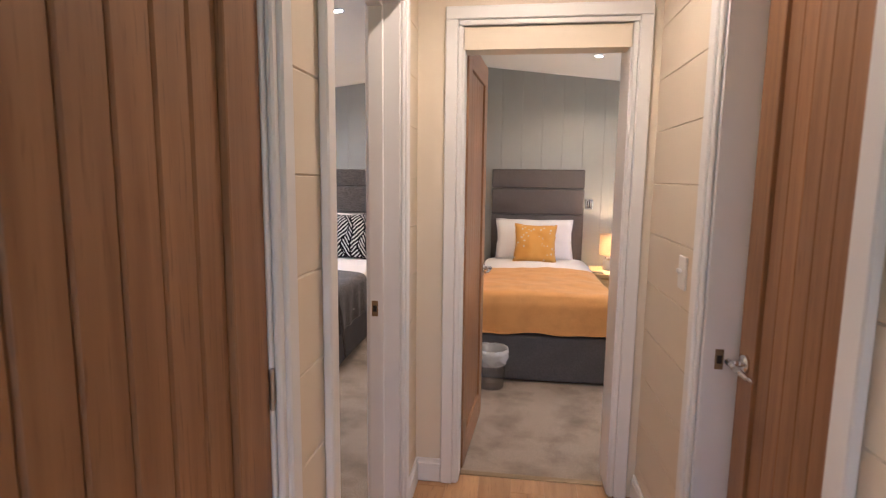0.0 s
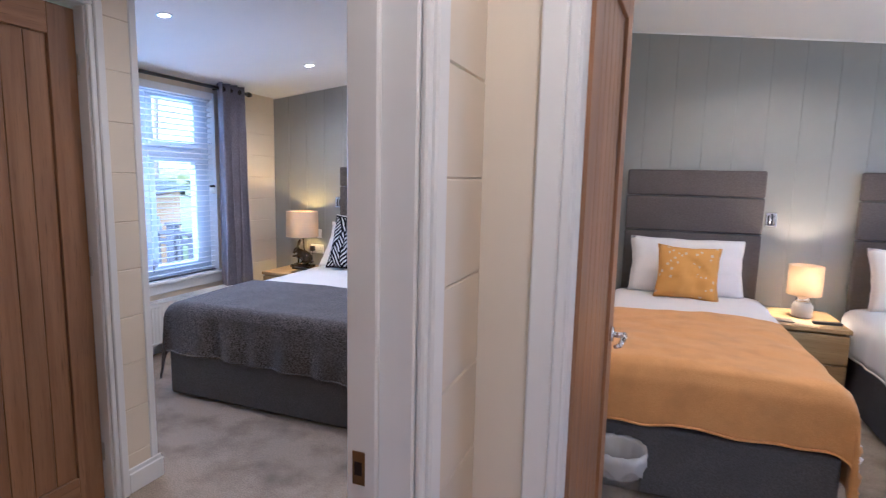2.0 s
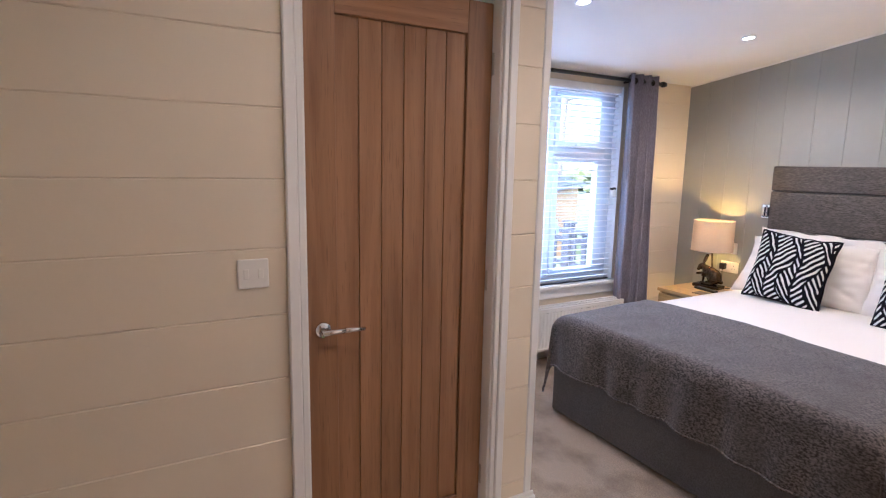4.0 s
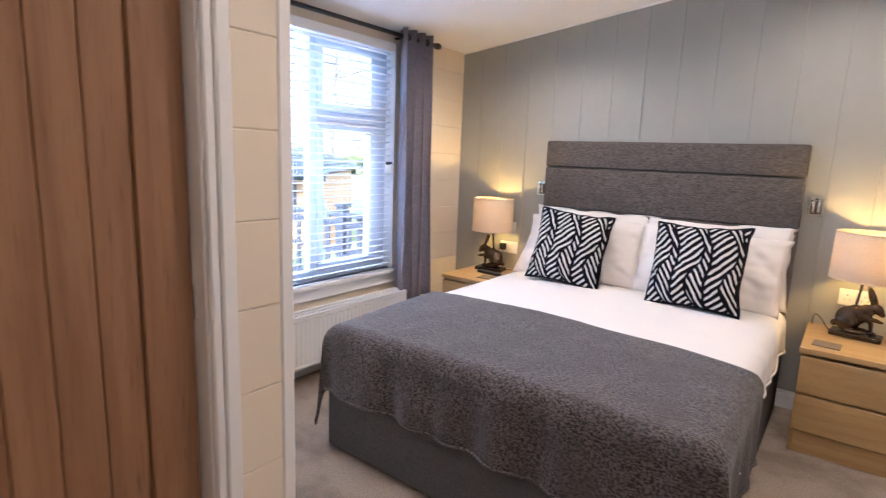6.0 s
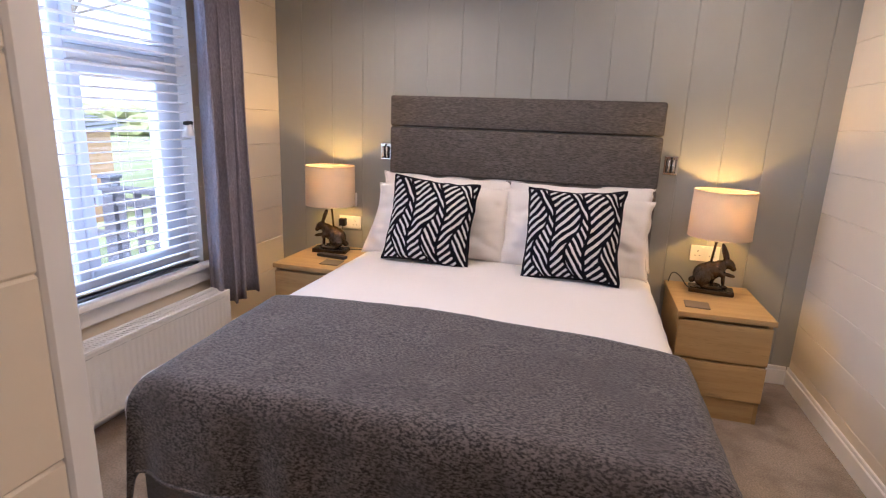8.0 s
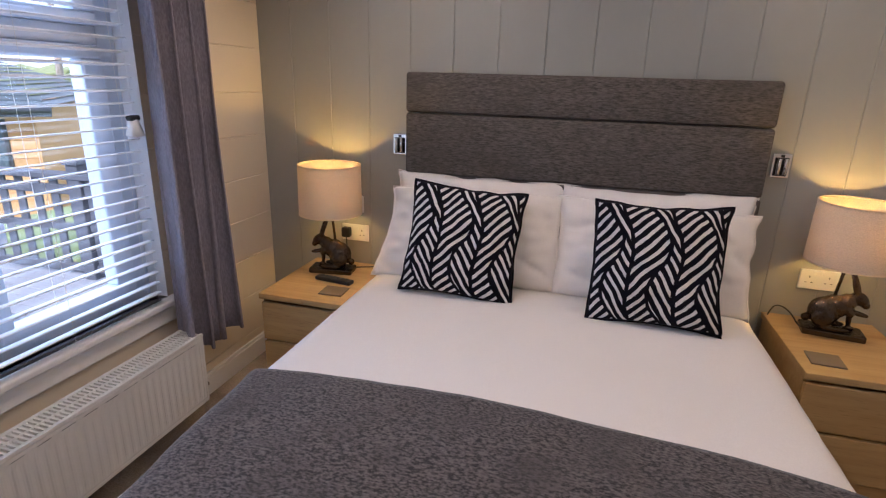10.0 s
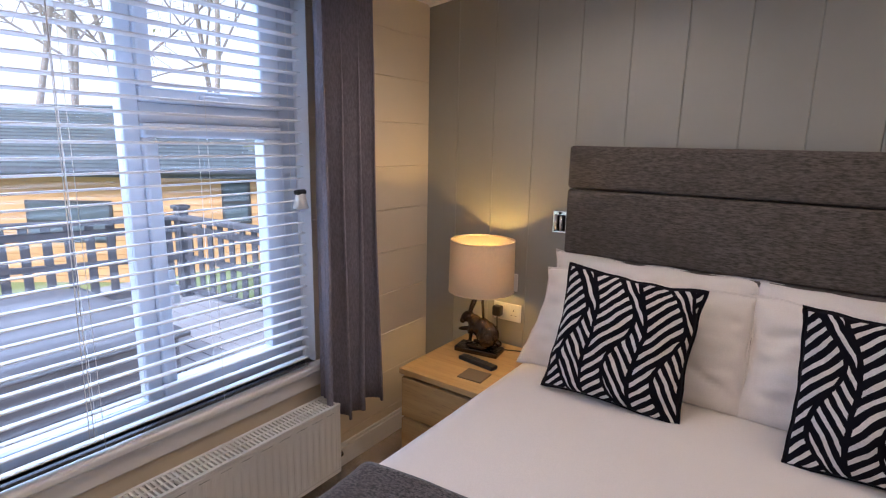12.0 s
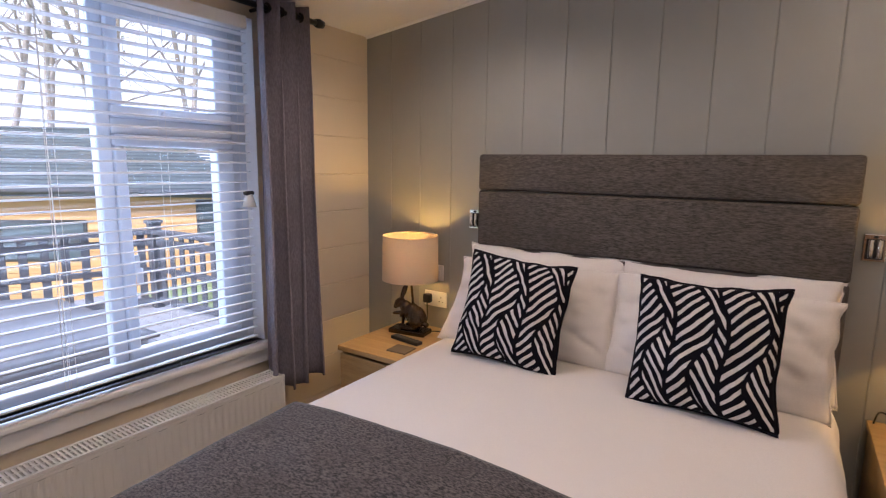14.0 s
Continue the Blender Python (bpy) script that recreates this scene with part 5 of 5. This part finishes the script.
for k in range(courses):
    f0, f1 = k / courses, (k + 1) / courses + 0.012
    y0c, y1c = -0.36 + 3.36 * f0, -0.36 + 3.36 * f1
    z0c, z1c = 2.38 + rise * f0, 2.38 + rise * f1
    x0c, x1c = 0.36 - 3.36 * f0, 0.36 - 3.36 * f1
    bm = bmesh.new()
    lift = 0.035
    v = [bm.verts.new(p) for p in ((-15.4, y0c, z0c + lift), (x0c, y0c, z0c + lift), (x1c, y1c, z1c), (-15.4, y1c, z1c), (-15.4, y0c, z0c - 0.01), (x0c, y0c, z0c - 0.01))]
    bm.faces.new(v[:4]), bm.faces.new((v[4], v[5], v[1], v[0]))
    w = [bm.verts.new(p) for p in ((x0c, y0c, z0c + lift), (x0c, 6.36 - 3.36 * f0, z0c + lift), (x1c, 6.36 - 3.36 * f1, z1c), (x1c, y1c, z1c))]
    bm.faces.new(w)
    part("roof_course", bm, TILE, lodge)
part("ridge", boxes((-15.4, -2.9, 2.92, 3.08, 3.68, 3.76), bev=0.03, seg=2), TILE, lodge)


def lodge_window(x0, x1, z0, z1):
    ob = part("window", boxes((x0, x1, -0.02, 0.02, z0, z1), bev=0.003, seg=1), DARKGREY, lodge, "dark-framed lodge window")
    mid = (z0 + z1) / 2
    for a, b in ((z0 + 0.06, mid - 0.03), (mid + 0.03, z1 - 0.06)):
        part("pane", boxes((x0 + 0.06, x1 - 0.06, -0.03, -0.021, a, b)), DARKGLASS, ob)


lodge_window(-1.0, -0.42, 1.28, 2.16)
lodge_window(-4.9, -3.2, 0.85, 1.72)
lodge_window(-8.5, -7.2, 0.85, 1.72)


def tree_thing(x, y, height, lean, leaves, seed):
    rng = random.Random(seed)
    ob = thing("tree", "tall bare tree with a few spring leaves" if leaves < 400 else "tree with thin light green foliage", "tree", pose(x, y, -1.6), "garden trees")
    trunk, limbs, tips = ([], []), ([], []), []

    def limb(mesh, p, q, r0, r1, seg):
        verts, faces = mesh
        side = (q - p).normalized().orthogonal().normalized()
        other, base = (q - p).normalized().cross(side), len(verts)
        for c, r in ((p, r0), (q, r1)):
            verts.extend(c + side * r * math.cos(2 * math.pi * k / seg) + other * r * math.sin(2 * math.pi * k / seg) for k in range(seg))
        faces.extend((base + k, base + (k + 1) % seg, base + seg + (k + 1) % seg, base + seg + k) for k in range(seg))

    def wood(name, mesh):
        me = bpy.data.meshes.new(name)
        me.from_pydata(mesh[0], [], mesh[1])
        me.polygons.foreach_set("use_smooth", [True] * len(me.polygons))
        me.materials.append(BARK)
        new(name, me).parent = ob

    def grow(bm, p, d, length, r, level):
        steps = 4 if level < 2 else 3
        for k in range(steps):
            d = (d + Vector((rng.uniform(-1, 1), rng.uniform(-1, 1), rng.uniform(-0.3, 0.7))) * (0.10 + 0.06 * level)).normalized()
            q = p + d * length / steps
            limb(bm, p, q, r, r * 0.86, 7 if level < 2 else 4)
            p, r = q, r * 0.86
            if level < 4 and (level > 0 or k > 0):
                for _ in range((2, 2, 2, 1)[level] if level < 3 else rng.choice((0, 0, 1))):
                    side = Vector((rng.uniform(-1, 1), rng.uniform(-1, 1), rng.uniform(-0.1, 0.8))).normalized()
                    grow(limbs, p, (d * 0.55 + side).normalized(), length * rng.uniform(0.45, 0.62), r * rng.uniform(0.45, 0.6), level + 1)
        tips.append(p)

    grow(trunk, Vector((0, 0, 0)), Vector((lean[0], lean[1], 1)).normalized(), height, height * 0.010, 0)
    wood("trunk", trunk)
    wood("limbs", limbs)
    bm = bmesh.new()
    for _ in range(leaves):
        p = rng.choice(tips) + Vector((rng.gauss(0, 0.25), rng.gauss(0, 0.25), rng.gauss(0, 0.2)))
        e = Euler((rng.uniform(0, 6), rng.uniform(0, 6), rng.uniform(0, 6))).to_matrix()
        s = rng.uniform(0.05, 0.11)
        v = [bm.verts.new(p + e @ Vector(c) * s) for c in ((-1, 0, 0), (0, -0.45, 0.12), (1, 0, 0), (0, 0.45, 0.12))]
        bm.faces.new(v)
    tagged(part("crown", bm, LEAF, ob, "sparse light green leaves"), kind="stuff")


for k, (x, y, h, lean, leaves) in enumerate(((-19.2, 8.6, 11, (0.05, 0.05), 250), (-20.5, 10.3, 12, (-0.1, 0.16), 900), (-18.5, 11.6, 10, (0.02, -0.06), 200), (-17.6, 13.0, 11, (0.1, 0.05), 200),
                                             (-23.0, 7.0, 12, (0.0, 0.1), 1200), (-25.0, 14.0, 13, (0, 0), 500), (-16.5, 15.5, 11, (0, 0), 250), (-24.0, 3.0, 12, (0, 0), 600), (-20.0, 12.4, 11, (-0.05, 0.05), 500), (-18.2, 9.7, 10, (0.06, 0.02), 350), (-19.0, 14.6, 11, (0.04, -0.08), 300))):
    tree_thing(x, y, h, lean, leaves, 40 + k)

# far woods
bm = bmesh.new()
rng = random.Random(9)
for k in range(220):
    a = math.radians(rng.uniform(95, 185))
    d = rng.uniform(70, 95)
    cx, cy, hh = math.cos(a) * d, math.sin(a) * d + 4, rng.uniform(1.5, 3.2)
    for j in range(5):
        blob(bm, (cx + rng.gauss(0, 1.4), cy + rng.gauss(0, 1.4), -1.5 + hh * (0.25 + 0.15 * j)), (rng.uniform(1.2, 2.4), rng.uniform(1.2, 2.4), rng.uniform(0.6, 1.1)), sub=1)
tagged(link("far_woods", bm, LEAF), "distant belt of woodland beyond the lodges", "woods", kind="stuff")

# ---- wall boards ----
SHARED = {}


def lay_board(parent, axis, plane, side, u0, u1, z0, z1, z1b, chamfer, material):
    key = (axis, side, round(u1 - u0, 4), round(z1 - z0, 4), round(z1b - z0, 4), chamfer, material.name)
    if key not in SHARED:
        bm = board_mesh(0, u1 - u0, 0, z1 - z0, z1b - z0, chamfer)
        for v in bm.verts:
            u, w, z = v.co
            v.co = (side * w, u, z) if axis == "x" else (u, side * w, z)
        bmesh.ops.recalc_face_normals(bm, faces=bm.faces)
        me = bpy.data.meshes.new("board")
        bm.to_mesh(me)
        bm.free()
        me.materials.append(material)
        SHARED[key] = me
    ob = new("board", SHARED[key])
    ob.parent = parent
    ob.location = (plane, u0, z0) if axis == "x" else (u0, plane, z0)


for parent, axis, plane, side, u0, u1, top, holes, material, upright, start, first in BOARDS:
    if upright:
        k = math.ceil((u0 - first) / 0.2 + 1e-6)
        marks = [u0]
        while first + 0.2 * k < u1 - 0.01:
            marks.append(first + 0.2 * k)
            k += 1
        marks.append(u1)
        for a, b in zip(marks, marks[1:]):
            lay_board(parent, axis, plane, side, a, b, 0, top(a), top(b), (a > u0, b < u1, False, False), material)
        continue
    rows = [0.0] + [start + 0.2 * i for i in range(14) if start + 0.2 * i < top - 0.005] + [top]
    for a, b in zip(rows, rows[1:]):
        for p, q, r, s in cut(u0, u1, a, b, holes):
            lay_board(parent, axis, plane, side, p, q, r, s, s, (False, False, r == a and a > 0, s == b and b < top), material)
